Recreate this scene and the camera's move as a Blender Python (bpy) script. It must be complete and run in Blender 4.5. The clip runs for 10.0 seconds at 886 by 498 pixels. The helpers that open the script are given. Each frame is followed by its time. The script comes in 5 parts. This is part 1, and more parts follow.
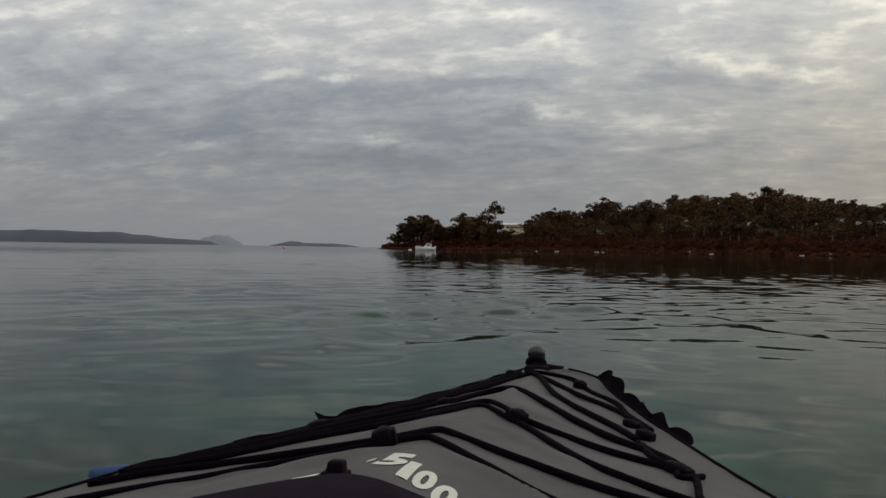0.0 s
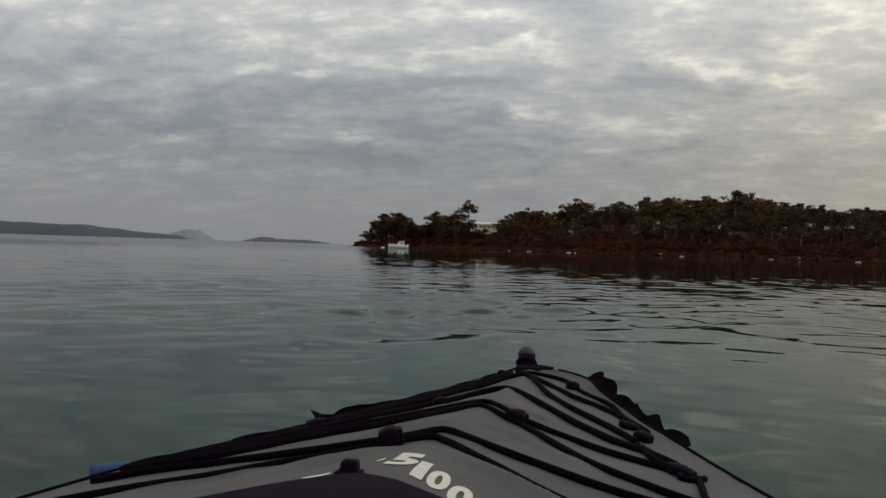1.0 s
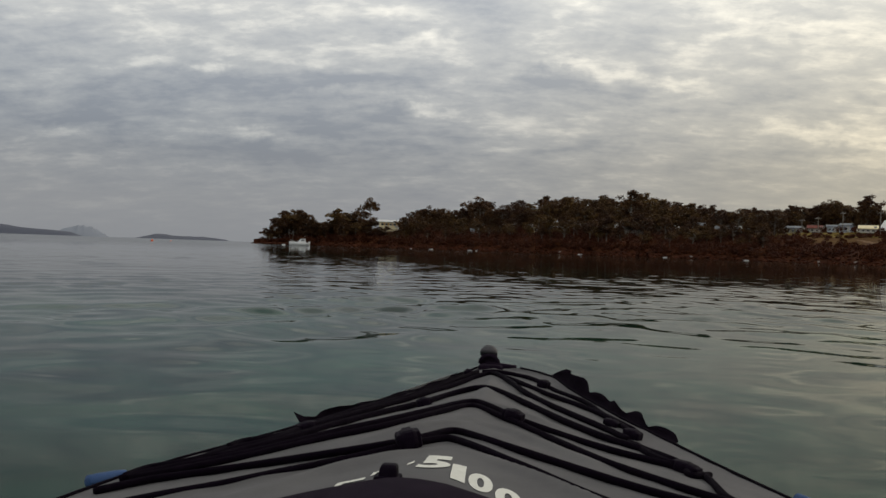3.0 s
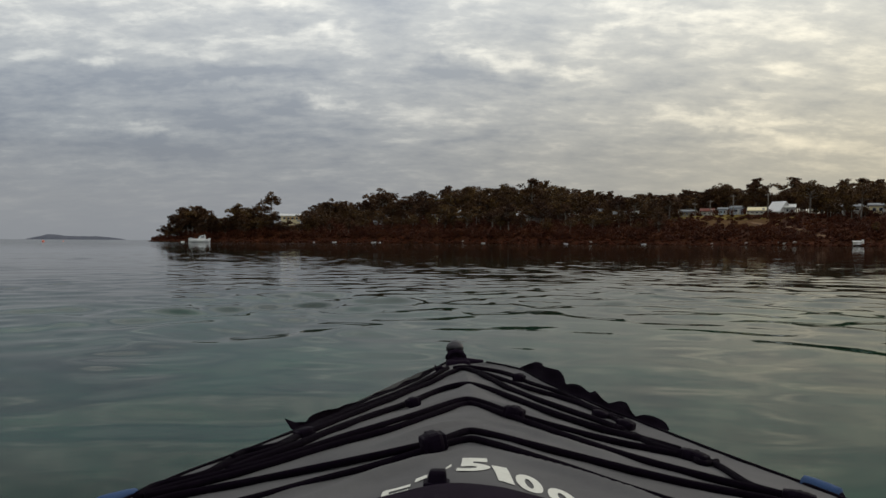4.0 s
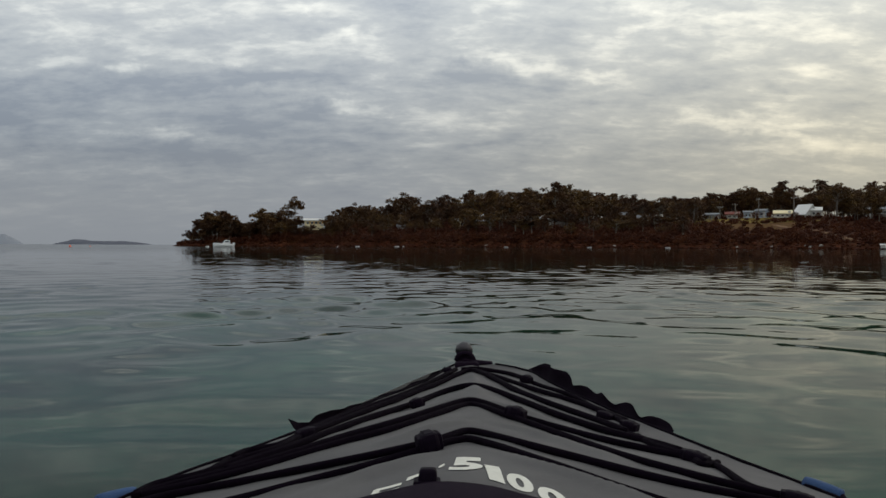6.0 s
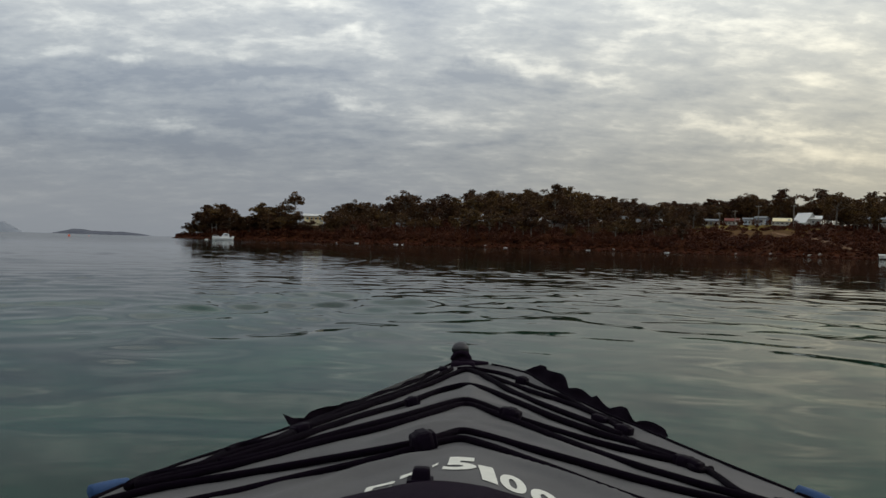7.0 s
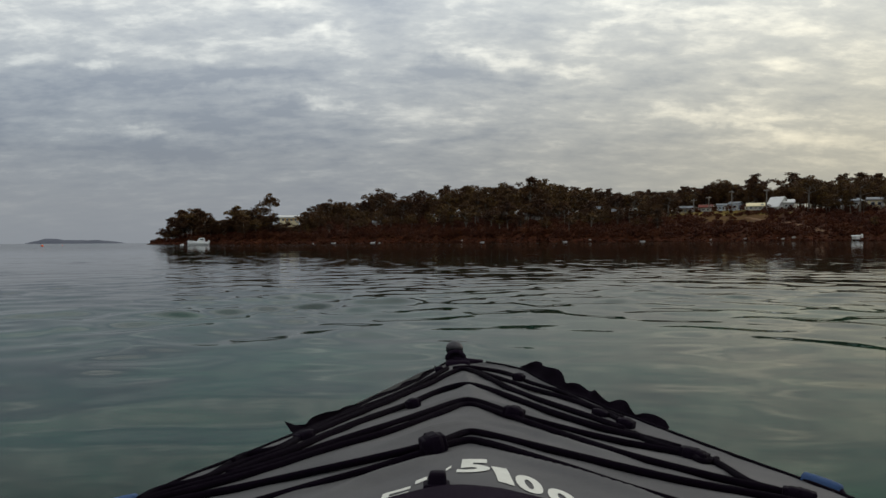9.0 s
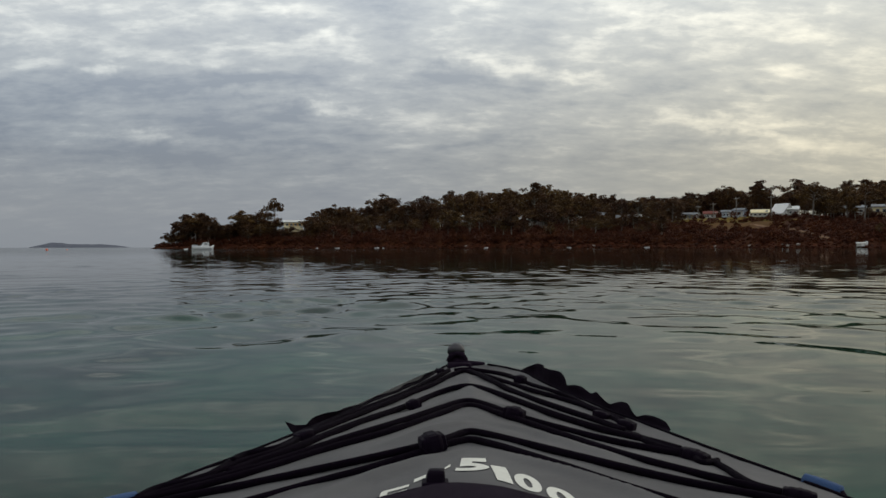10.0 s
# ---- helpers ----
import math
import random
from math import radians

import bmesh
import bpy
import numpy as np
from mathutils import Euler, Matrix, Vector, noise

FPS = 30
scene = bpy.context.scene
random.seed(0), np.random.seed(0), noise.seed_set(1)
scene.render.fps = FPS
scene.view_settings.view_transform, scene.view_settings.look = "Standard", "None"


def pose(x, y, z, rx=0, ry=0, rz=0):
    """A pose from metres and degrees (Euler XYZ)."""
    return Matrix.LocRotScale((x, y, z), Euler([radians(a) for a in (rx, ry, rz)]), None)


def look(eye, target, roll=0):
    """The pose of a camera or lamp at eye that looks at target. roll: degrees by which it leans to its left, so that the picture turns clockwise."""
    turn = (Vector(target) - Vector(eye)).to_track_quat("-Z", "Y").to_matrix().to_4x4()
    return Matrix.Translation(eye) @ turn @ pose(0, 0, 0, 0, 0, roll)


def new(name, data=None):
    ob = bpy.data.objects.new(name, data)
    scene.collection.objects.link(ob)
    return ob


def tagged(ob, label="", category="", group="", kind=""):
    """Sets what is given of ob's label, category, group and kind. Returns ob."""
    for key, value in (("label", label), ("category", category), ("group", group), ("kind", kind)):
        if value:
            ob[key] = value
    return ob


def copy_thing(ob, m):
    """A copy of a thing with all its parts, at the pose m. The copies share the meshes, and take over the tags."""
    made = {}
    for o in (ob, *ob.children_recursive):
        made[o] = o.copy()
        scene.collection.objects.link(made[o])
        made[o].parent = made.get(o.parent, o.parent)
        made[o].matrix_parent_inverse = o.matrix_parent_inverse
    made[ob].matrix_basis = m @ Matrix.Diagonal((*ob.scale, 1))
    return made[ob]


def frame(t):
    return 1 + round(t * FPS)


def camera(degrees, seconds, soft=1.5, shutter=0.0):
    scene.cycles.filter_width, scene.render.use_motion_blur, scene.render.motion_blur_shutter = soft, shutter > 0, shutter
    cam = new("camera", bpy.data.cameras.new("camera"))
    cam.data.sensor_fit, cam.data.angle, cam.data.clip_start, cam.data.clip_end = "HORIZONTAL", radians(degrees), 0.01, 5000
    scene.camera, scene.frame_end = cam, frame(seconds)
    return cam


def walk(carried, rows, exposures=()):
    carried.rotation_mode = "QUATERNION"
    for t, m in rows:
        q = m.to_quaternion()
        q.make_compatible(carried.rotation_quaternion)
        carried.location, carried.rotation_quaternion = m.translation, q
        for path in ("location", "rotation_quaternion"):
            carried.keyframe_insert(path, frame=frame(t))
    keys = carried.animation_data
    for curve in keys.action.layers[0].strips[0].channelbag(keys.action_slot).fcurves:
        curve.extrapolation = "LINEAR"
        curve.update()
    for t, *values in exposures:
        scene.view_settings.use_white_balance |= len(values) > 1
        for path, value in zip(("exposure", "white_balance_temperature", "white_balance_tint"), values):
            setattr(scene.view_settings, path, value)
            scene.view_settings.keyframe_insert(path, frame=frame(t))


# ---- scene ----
# ---------------------------------------------------------------- camera
cam = camera(50.0, 10.0, soft=1.5)
walk(cam, [
    (0.0, pose(0.277, 0.016, 0.546, 89.96, -0.91, 13.23)),
    (0.5, pose(0.263, 0.010, 0.556, 89.49, -1.73, 12.70)),
    (1.0, pose(0.237, 0.007, 0.547, 89.90, -1.83, 11.58)),
    (1.5, pose(0.193, 0.004, 0.551, 89.69, -1.46, 9.55)),
    (2.0, pose(0.170, 0.006, 0.548, 89.82, -0.01, 8.24)),
    (2.2, pose(0.163, 0.005, 0.548, 90.19, -0.01, 7.94)),
    (3.3, pose(0.078, -0.002, 0.544, 89.90, -2.58, 4.68)),
    (3.5, pose(0.052, -0.003, 0.544, 89.93, -2.03, 3.36)),
    (4.0, pose(-0.016, 0.000, 0.553, 89.55, -0.34, -0.18)),
    (4.5, pose(-0.009, -0.000, 0.548, 89.83, 0.45, -0.00)),
    (5.0, pose(0.004, 0.000, 0.553, 89.57, 0.43, 0.58)),
    (5.5, pose(0.003, -0.000, 0.550, 89.68, -0.67, 0.77)),
    (6.0, pose(0.014, -0.000, 0.548, 89.79, -0.21, 1.22)),
    (6.2, pose(0.021, -0.000, 0.548, 89.79, -0.26, 1.58)),
    (7.3, pose(0.002, -0.000, 0.549, 89.69, -2.00, 0.90)),
    (7.5, pose(-0.013, -0.000, 0.550, 89.66, -1.28, 0.13)),
    (8.0, pose(-0.036, 0.000, 0.553, 89.56, -0.19, -1.18)),
    (8.5, pose(-0.025, -0.002, 0.548, 89.95, 2.82, -1.22)),
    (9.0, pose(-0.014, 0.000, 0.555, 89.52, 0.37, -0.23)),
    (9.5, pose(-0.022, -0.000, 0.554, 89.45, -1.63, -0.22)),
    (10.0, pose(-0.010, -0.000, 0.548, 89.85, 0.15, 0.01)),
], exposures=((0.0, -0.15, 6900, 12), (1.0, -0.13, 6900, 12), (1.5, -0.15, 6900, 12), (2.0, -0.04, 6880, 12), (3.5, -0.02, 6850, 12), (4.5, 0.0, 6560, 10), (10.0, 0.0, 6500, 10)))

# ---------------------------------------------------------------- world and sun
SUN_ELEVATION, SUN_AZIMUTH = 24.0, 62.0


class Nodes:
    """Small helper that adds and links shader nodes."""

    def __init__(self, tree):
        self.tree = tree
        tree.nodes.clear()

    def add(self, kind, inputs=None, operation=""):
        n = self.tree.nodes.new(kind)
        if operation:
            n.operation = operation
        for key, value in (inputs or {}).items():
            if isinstance(value, bpy.types.NodeSocket):
                self.tree.links.new(value, n.inputs[key])
            else:
                n.inputs[key].default_value = value
        return n

    def math(self, op, a, b=0.0, c=0.0, clamp=False):
        n = self.add("ShaderNodeMath", {0: a, 1: b, 2: c}, op)
        n.use_clamp = clamp
        return n.outputs[0]

    def mix(self, fac, a, b, blend="MIX"):
        n = self.add("ShaderNodeMix")
        n.data_type, n.blend_type = "RGBA", blend
        for key, value in ((0, fac), (6, a), (7, b)):
            if isinstance(value, bpy.types.NodeSocket):
                self.tree.links.new(value, n.inputs[key])
            else:
                n.inputs[key].default_value = value
        return n.outputs[2]

    def ramp(self, fac, stops):
        n = self.add("ShaderNodeValToRGB", {0: fac})
        e = n.color_ramp.elements
        while len(e) < len(stops):
            e.new(0.5)
        for el, (p, c) in zip(e, stops):
            el.position, el.color = p, c if len(c) == 4 else (*c, 1)
        return n.outputs[0]

    def noise(self, vector, scale, detail=4.0, rough=0.55, distortion=0.0):
        return self.add("ShaderNodeTexNoise", {"Vector": vector, "Scale": scale, "Detail": detail,
                                               "Roughness": rough, "Distortion": distortion}).outputs["Fac"]

    def mapping(self, vector, scale=(1, 1, 1), turn=(0, 0, 0), shift=(0, 0, 0)):
        return self.add("ShaderNodeMapping", {"Vector": vector, "Scale": scale, "Rotation": turn,
                                              "Location": shift}).outputs[0]


def make_world():
    world = bpy.data.worlds.new("overcast_sky")
    scene.world = world
    world.use_nodes = True
    n = Nodes(world.node_tree)
    sky = n.add("ShaderNodeTexSky")
    sky.sky_type, sky.sun_disc = "NISHITA", False
    sky.sun_elevation, sky.sun_rotation = radians(SUN_ELEVATION), radians(SUN_AZIMUTH)
    sky.air_density, sky.dust_density = 1.5, 3.0
    way = n.add("ShaderNodeTexCoord").outputs["Generated"]
    part_of = n.add("ShaderNodeSeparateXYZ", {0: way})
    up = n.math("MAXIMUM", part_of.outputs[2], 0.0)
    lift = n.math("ADD", up, 0.26)
    flat = n.add("ShaderNodeCombineXYZ", {0: n.math("DIVIDE", part_of.outputs[0], lift),
                                          1: n.math("DIVIDE", part_of.outputs[1], lift)}).outputs[0]
    # rippled cloud deck: broad banks, rolls and ragged small cells
    rolls = n.mapping(flat, (0.72, 1.05, 1), (0, 0, radians(-5)), (3.1, 1.7, 0))
    broad = n.noise(n.mapping(flat, (0.6, 1.1, 1), (0, 0, radians(10)), (7.4, 2.6, 0)), 2.0, 3.0, 0.5)
    cells = n.noise(rolls, 6.5, 6.0, 0.58, 0.35)
    bent = n.add("ShaderNodeVectorMath", {0: rolls, 1: n.add("ShaderNodeVectorMath", {
        0: n.add("ShaderNodeTexNoise", {"Vector": rolls, "Scale": 6.0, "Detail": 4.0}).outputs["Color"], 1: (0.20, 0.20, 0.0)},
        operation="MULTIPLY").outputs[0]}, operation="ADD").outputs[0]
    rounded = n.add("ShaderNodeTexVoronoi", {"Vector": bent, "Scale": 9.0})
    rounded.feature = "SMOOTH_F1"
    rounded.inputs["Smoothness"].default_value = 0.5
    puffs = rounded.outputs["Distance"]
    small = n.noise(rolls, 24.0, 4.0, 0.6, 0.2)
    body = n.math("ADD", n.math("MULTIPLY", broad, 0.24), n.math("ADD", n.math("MULTIPLY", cells, 0.52),
                                                               n.math("MULTIPLY", small, 0.36)))
    body = n.math("ADD", body, n.math("MULTIPLY", n.math("SUBTRACT", 0.42, puffs), 0.26))
    # banks and bright streaks of the deck: bearing, height, half width, half height (degrees), slope, density
    wide = n.add("ShaderNodeCombineXYZ", {0: n.math("MULTIPLY", n.math("ARCTAN2", part_of.outputs[0], part_of.outputs[1]), 57.296),
                                          1: n.math("MULTIPLY", n.math("ARCSINE", part_of.outputs[2]), 57.296)}).outputs[0]
    stray = n.add("ShaderNodeVectorMath", {0: n.add("ShaderNodeTexNoise", {"Vector": wide, "Scale": 0.35, "Detail": 4.0, "Roughness": 0.6}).outputs["Color"],
                                           1: (0.5, 0.5, 0.5)}, operation="SUBTRACT").outputs[0]
    wide = n.add("ShaderNodeVectorMath", {0: wide, 1: n.add("ShaderNodeVectorMath", {0: stray, 1: (7.0, 2.6, 0.0)}, operation="MULTIPLY").outputs[0]}, operation="ADD").outputs[0]
    for az, el, half, tall, slope, amount in (
            (-12.0, 9.9, 6.0, 1.0, 2, -0.15), (-21.5, 8.4, 6.0, 1.7, 3, -0.14), (-11.5, 7.0, 6.5, 1.6, -2, -0.17), (-18.0, 5.2, 9.0, 1.0, 0, -0.13),
            (-1.0, 9.8, 6.0, 1.2, -3, -0.12), (7.5, 8.2, 7.0, 0.9, -3, -0.08), (-30.0, 6.8, 6.0, 1.3, 0, -0.12), (-31.0, 9.8, 5.0, 1.3, 6, -0.10),
            (3.0, 6.3, 8.0, 0.7, 0, -0.06), (-7.4, 12.6, 2.0, 0.6, 4, 0.12), (5.3, 10.4, 5.6, 0.55, -7, 0.13), (-17.2, 6.3, 2.8, 0.45, 4, 0.14),
            (-2.3, 10.6, 3.6, 0.5, 10, 0.10), (-12.0, 9.4, 2.0, 0.35, 7, 0.10), (16.5, 7.2, 5.0, 0.5, -4, 0.14), (-20.3, 10.0, 1.4, 0.4, 0, 0.14),
            (-8.0, 8.5, 3.2, 0.35, -3, 0.12), (20.0, 5.6, 5.0, 0.6, -2, 0.12), (-27.5, 5.6, 2.6, 0.4, -3, 0.10), (12.0, 13.0, 6.0, 0.8, -5, 0.10)):
        place = n.add("ShaderNodeMapping", {"Vector": wide, "Location": (az, el, 0), "Rotation": (0, 0, radians(slope)), "Scale": (half * 1.5, tall * 1.5, 1)})
        place.vector_type = "TEXTURE"
        reach = n.add("ShaderNodeVectorMath", {0: place.outputs[0]}, operation="LENGTH").outputs["Value"]
        fall = n.add("ShaderNodeMapRange", {"Value": reach, "From Min": 1.0, "From Max": 0.0, "To Min": 0.0, "To Max": amount * 1.35})
        fall.interpolation_type = "SMOOTHSTEP"
        body = n.math("ADD", body, fall.outputs[0])
    contrast = n.add("ShaderNodeMapRange", {"Value": body, "From Min": 0.315, "From Max": 0.86}).outputs[0]
    grey = n.ramp(contrast, [(0.0, (0.270, 0.292, 0.330)), (0.45, (0.405, 0.418, 0.430)), (1.0, (0.76, 0.745, 0.695))])
    # thin murk close to the horizon
    low = n.ramp(n.math("MULTIPLY", up, 5.0, clamp=True),
                 [(0.0, (1, 1, 1)), (0.22, (0.75, 0.75, 0.75)), (0.55, (0.15, 0.15, 0.15)), (1.0, (0, 0, 0))])
    veil = n.mix(low, grey, (0.308, 0.326, 0.352, 1))
    # brightening towards the top of the sky
    high = n.ramp(up, [(0.0, (0.90, 0.90, 0.90)), (0.09, (0.96, 0.96, 0.96)), (0.25, (1.70, 1.70, 1.66)), (0.45, (1.55, 1.55, 1.53)), (1.0, (1.75, 1.75, 1.72))])
    bright = n.mix(1.0, veil, high, "MULTIPLY")
    # warm light behind the cloud on the sun's side
    sun_way = Vector((math.sin(radians(SUN_AZIMUTH - 20)), math.cos(radians(SUN_AZIMUTH - 20)), 0.10)).normalized()
    near_sun = n.add("ShaderNodeVectorMath", {0: way, 1: sun_way}, operation="DOT_PRODUCT").outputs["Value"]
    glow = n.add("ShaderNodeMapRange", {"Value": near_sun, "From Min": 0.66, "From Max": 1.0}).outputs[0]
    glow = n.math("POWER", glow, 1.7)
    glow = n.math("MULTIPLY", glow, n.add("ShaderNodeMapRange", {"Value": up, "From Min": 0.06, "From Max": 0.24, "To Min": 1.0, "To Max": 0.35}).outputs[0])
    warm = n.mix(glow, (0.972, 1.0, 1.018, 1), (1.66, 1.51, 1.13, 1))
    lit = n.mix(1.0, bright, warm, "MULTIPLY")
    # heavier blue-grey bank low down on the side away from the sun
    far_side = n.add("ShaderNodeMapRange", {"Value": near_sun, "From Min": 0.80, "From Max": 0.45}).outputs[0]
    band = n.ramp(n.math("MULTIPLY", up, 4.0, clamp=True), [(0.0, (0, 0, 0)), (0.16, (0.15, 0.15, 0.15)), (0.42, (1, 1, 1)), (0.62, (0.8, 0.8, 0.8)), (0.95, (0, 0, 0))])
    lit = n.mix(n.math("MULTIPLY", far_side, n.math("MULTIPLY", band, 1.0)), lit, n.mix(1.0, lit, (0.865, 0.905, 0.955, 1), "MULTIPLY"))
    cloud = n.add("ShaderNodeBackground", {"Color": lit, "Strength": 1.0})
    blue = n.add("ShaderNodeBackground", {"Color": sky.outputs[0], "Strength": 0.06})
    both = n.add("ShaderNodeMixShader", {0: 0.93, 1: blue.outputs[0], 2: cloud.outputs[0]})
    n.add("ShaderNodeOutputWorld", {0: both.outputs[0]})


make_world()
sun = new("sun", bpy.data.lights.new("sun", "SUN"))
sun.data.energy, sun.data.angle, sun.data.color = 0.5, radians(25), (1.0, 0.93, 0.82)
sun.matrix_world = look((0, 0, 0), (-math.sin(radians(SUN_AZIMUTH)) * math.cos(radians(SUN_ELEVATION)),
                                    -math.cos(radians(SUN_AZIMUTH)) * math.cos(radians(SUN_ELEVATION)),
                                    -math.sin(radians(SUN_ELEVATION))))


# ---------------------------------------------------------------- materials
def material(name, colours, scale=4.0, rough=0.7, metal=0.0, bump=0.0, bump_scale=None, per_object=0.0, per_island=0.0,
             specular=0.5, stretch=(1, 1, 1), detail=5.0):
    """Two-scale mottled surface: a ramp of colours over noise, fine grain, bump, and a shift from piece to piece."""
    m = bpy.data.materials.new(name)
    m.use_nodes = True
    n = Nodes(m.node_tree)
    at = n.mapping(n.add("ShaderNodeTexCoord").outputs["Object"], stretch)
    fac = n.noise(at, scale, detail, 0.6)
    fine = n.noise(at, scale * 7.3, 3.0, 0.6)
    fac = n.math("ADD", n.math("MULTIPLY", fac, 0.75), n.math("MULTIPLY", fine, 0.25))
    fac = n.add("ShaderNodeMapRange", {"Value": fac, "From Min": 0.3, "From Max": 0.7}).outputs[0]
    stops = [(i / max(1, len(colours) - 1), c) for i, c in enumerate(colours)]
    colour = n.ramp(fac, stops)
    if per_object:
        r = n.add("ShaderNodeObjectInfo").outputs["Random"]
        v = n.add("ShaderNodeMapRange", {"Value": r, "To Min": 1 - per_object, "To Max": 1 + per_object}).outputs[0]
        colour = n.add("ShaderNodeHueSaturation", {"Color": colour, "Value": v,
                       "Hue": n.add("ShaderNodeMapRange", {"Value": r, "To Min": 0.5 - 0.05 * per_object, "To Max": 0.5 + 0.03 * per_object}).outputs[0]}).outputs[0]
    if per_island:
        r = n.add("ShaderNodeNewGeometry").outputs["Random Per Island"]
        v = n.add("ShaderNodeMapRange", {"Value": r, "To Min": 1 - per_island, "To Max": 1 + per_island}).outputs[0]
        colour = n.add("ShaderNodeHueSaturation", {"Color": colour, "Value": v}).outputs[0]
    b = n.add("ShaderNodeBsdfPrincipled", {"Base Color": colour, "Metallic": metal, "Specular IOR Level": specular,
              "Roughness": n.add("ShaderNodeMapRange", {"Value": fine, "To Min": max(0.02, rough - 0.12), "To Max": min(1, rough + 0.12)}).outputs[0]})
    if bump:
        h = n.noise(at, bump_scale or scale * 5, 5.0, 0.6)
        n.tree.links.new(n.add("ShaderNodeBump", {"Strength": bump, "Distance": 0.02, "Height": h}).outputs[0], b.inputs["Normal"])
    n.add("ShaderNodeOutputMaterial", {0: b.outputs[0]})
    return m


def water_material():
    m = bpy.data.materials.new("sea_water")
    m.use_nodes = True
    n = Nodes(m.node_tree)
    at = n.add("ShaderNodeTexCoord").outputs["Object"]
    # weed and sand of the shallow bottom, dimly seen
    cloudy = n.math("ADD", n.math("MULTIPLY", n.noise(at, 0.45, 4.0, 0.6, 0.8), 0.65), n.math("MULTIPLY", n.noise(at, 2.2, 4.0, 0.6, 0.5), 0.35))
    colour = n.ramp(cloudy, [(0.40, (0.0005, 0.0165, 0.0108)), (0.5, (0.0014, 0.0320, 0.0200)), (0.61, (0.0050, 0.0540, 0.0300))])
    # colour turns darker with distance from the origin, between 4 and 15 m
    outward = n.add("ShaderNodeMapRange", {"Value": n.add("ShaderNodeVectorMath", {0: at}, operation="LENGTH").outputs["Value"], "From Min": 4.0, "From Max": 15.0})
    outward.interpolation_type = "SMOOTHSTEP"
    colour = n.mix(outward.outputs[0], colour, n.mix(1.0, colour, (0.34, 0.26, 0.26, 1), "MULTIPLY"))
    ripple = n.noise(n.mapping(at, (1, 1.6, 1), (0, 0, radians(12))), 2.2, 3.0, 0.55)
    fine = n.noise(at, 14.0, 2.0, 0.5)
    bumped = n.add("ShaderNodeBump", {"Strength": 0.03, "Distance": 0.03,
                   "Height": n.math("ADD", ripple, n.math("MULTIPLY", fine, 0.06))})
    # glassy in the lee of the headland, ruffled on the open water beyond its tip
    where = n.add("ShaderNodeSeparateXYZ", {0: at})
    open_side = n.math("DIVIDE", where.outputs[0], n.math("MAXIMUM", where.outputs[1], 1.0))
    ruffled = n.math("MULTIPLY", n.add("ShaderNodeMapRange", {"Value": open_side, "From Min": -0.24, "From Max": -0.36}).outputs[0],
                     n.add("ShaderNodeMapRange", {"Value": where.outputs[1], "From Min": 25.0, "From Max": 120.0}).outputs[0])
    distant = n.add("ShaderNodeMapRange", {"Value": where.outputs[1], "From Min": 40.0, "From Max": 170.0, "To Max": 0.03}).outputs[0]
    rough = n.math("ADD", n.math("ADD", 0.026, distant), n.math("MULTIPLY", ruffled, 0.07))
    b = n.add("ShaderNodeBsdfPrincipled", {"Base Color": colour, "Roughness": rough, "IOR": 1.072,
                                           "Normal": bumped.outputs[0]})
    n.add("ShaderNodeOutputMaterial", {0: b.outputs[0]})
    return m


WATER = water_material()
EARTH = material("coastal_earth", [(0.026, 0.008, 0.003), (0.056, 0.018, 0.006), (0.080, 0.030, 0.010)], 0.25, 0.9, bump=0.5, bump_scale=1.5, specular=0.1)
ROCK = material("red_brown_rock", [(0.020, 0.005, 0.003), (0.048, 0.013, 0.005), (0.098, 0.033, 0.013)], 1.2, 0.85, bump=0.6, per_island=0.4, specular=0.1)
PALE_ROCK = material("pale_rock", [(0.26, 0.23, 0.20), (0.42, 0.39, 0.34)], 3, 0.85, bump=0.4)
DRY_GRASS = material("dry_grass", [(0.12, 0.080, 0.017), (0.22, 0.150, 0.034)], 0.8, 0.95, bump=0.5, specular=0.1)
SLOPE_GRASS = material("olive_slope_grass", [(0.060, 0.026, 0.008), (0.105, 0.052, 0.015), (0.150, 0.088, 0.024)], 0.35, 0.95, bump=0.5, bump_scale=2.0, specular=0.1)
TRACK = material("dirt_track", [(0.16, 0.09, 0.05), (0.24, 0.15, 0.09)], 1.2, 0.95, bump=0.3, specular=0.1)
LEAF = material("eucalypt_leaves", [(0.026, 0.011, 0.006), (0.076, 0.038, 0.014), (0.170, 0.096, 0.028)], 0.35, 0.55, per_object=0.35, per_island=0.35, specular=0.15)
SHRUB = material("scrub_leaves", [(0.032, 0.007, 0.004), (0.064, 0.017, 0.006), (0.108, 0.036, 0.010)], 0.25, 0.65, per_island=0.4, specular=0.15)
WOOD_LEAF = material("woodland_leaves", [(0.028, 0.012, 0.006), (0.067, 0.032, 0.012), (0.134, 0.074, 0.023)], 0.12, 0.6, per_island=0.4, specular=0.15)
BARK = material("pale_bark", [(0.09, 0.075, 0.06), (0.26, 0.23, 0.19)], 2.0, 0.85, bump=0.4, per_object=0.3, stretch=(1, 1, 0.25))
# distance haze is put into these hill colours, paler for the farther one
ISLAND = material("hazed_far_hill", [(0.058, 0.066, 0.094), (0.090, 0.098, 0.126)], 0.006, 0.95)
ISLAND_FAR = material("hazed_very_far_hill", [(0.20, 0.225, 0.265), (0.235, 0.255, 0.29)], 0.004, 0.95)
WHITE_PAINT = material("white_paint", [(0.70, 0.69, 0.66), (0.82, 0.81, 0.78)], 2.0, 0.55)
CREAM = material("cream_weatherboard", [(0.78, 0.66, 0.38), (0.86, 0.75, 0.48)], 1.5, 0.7)
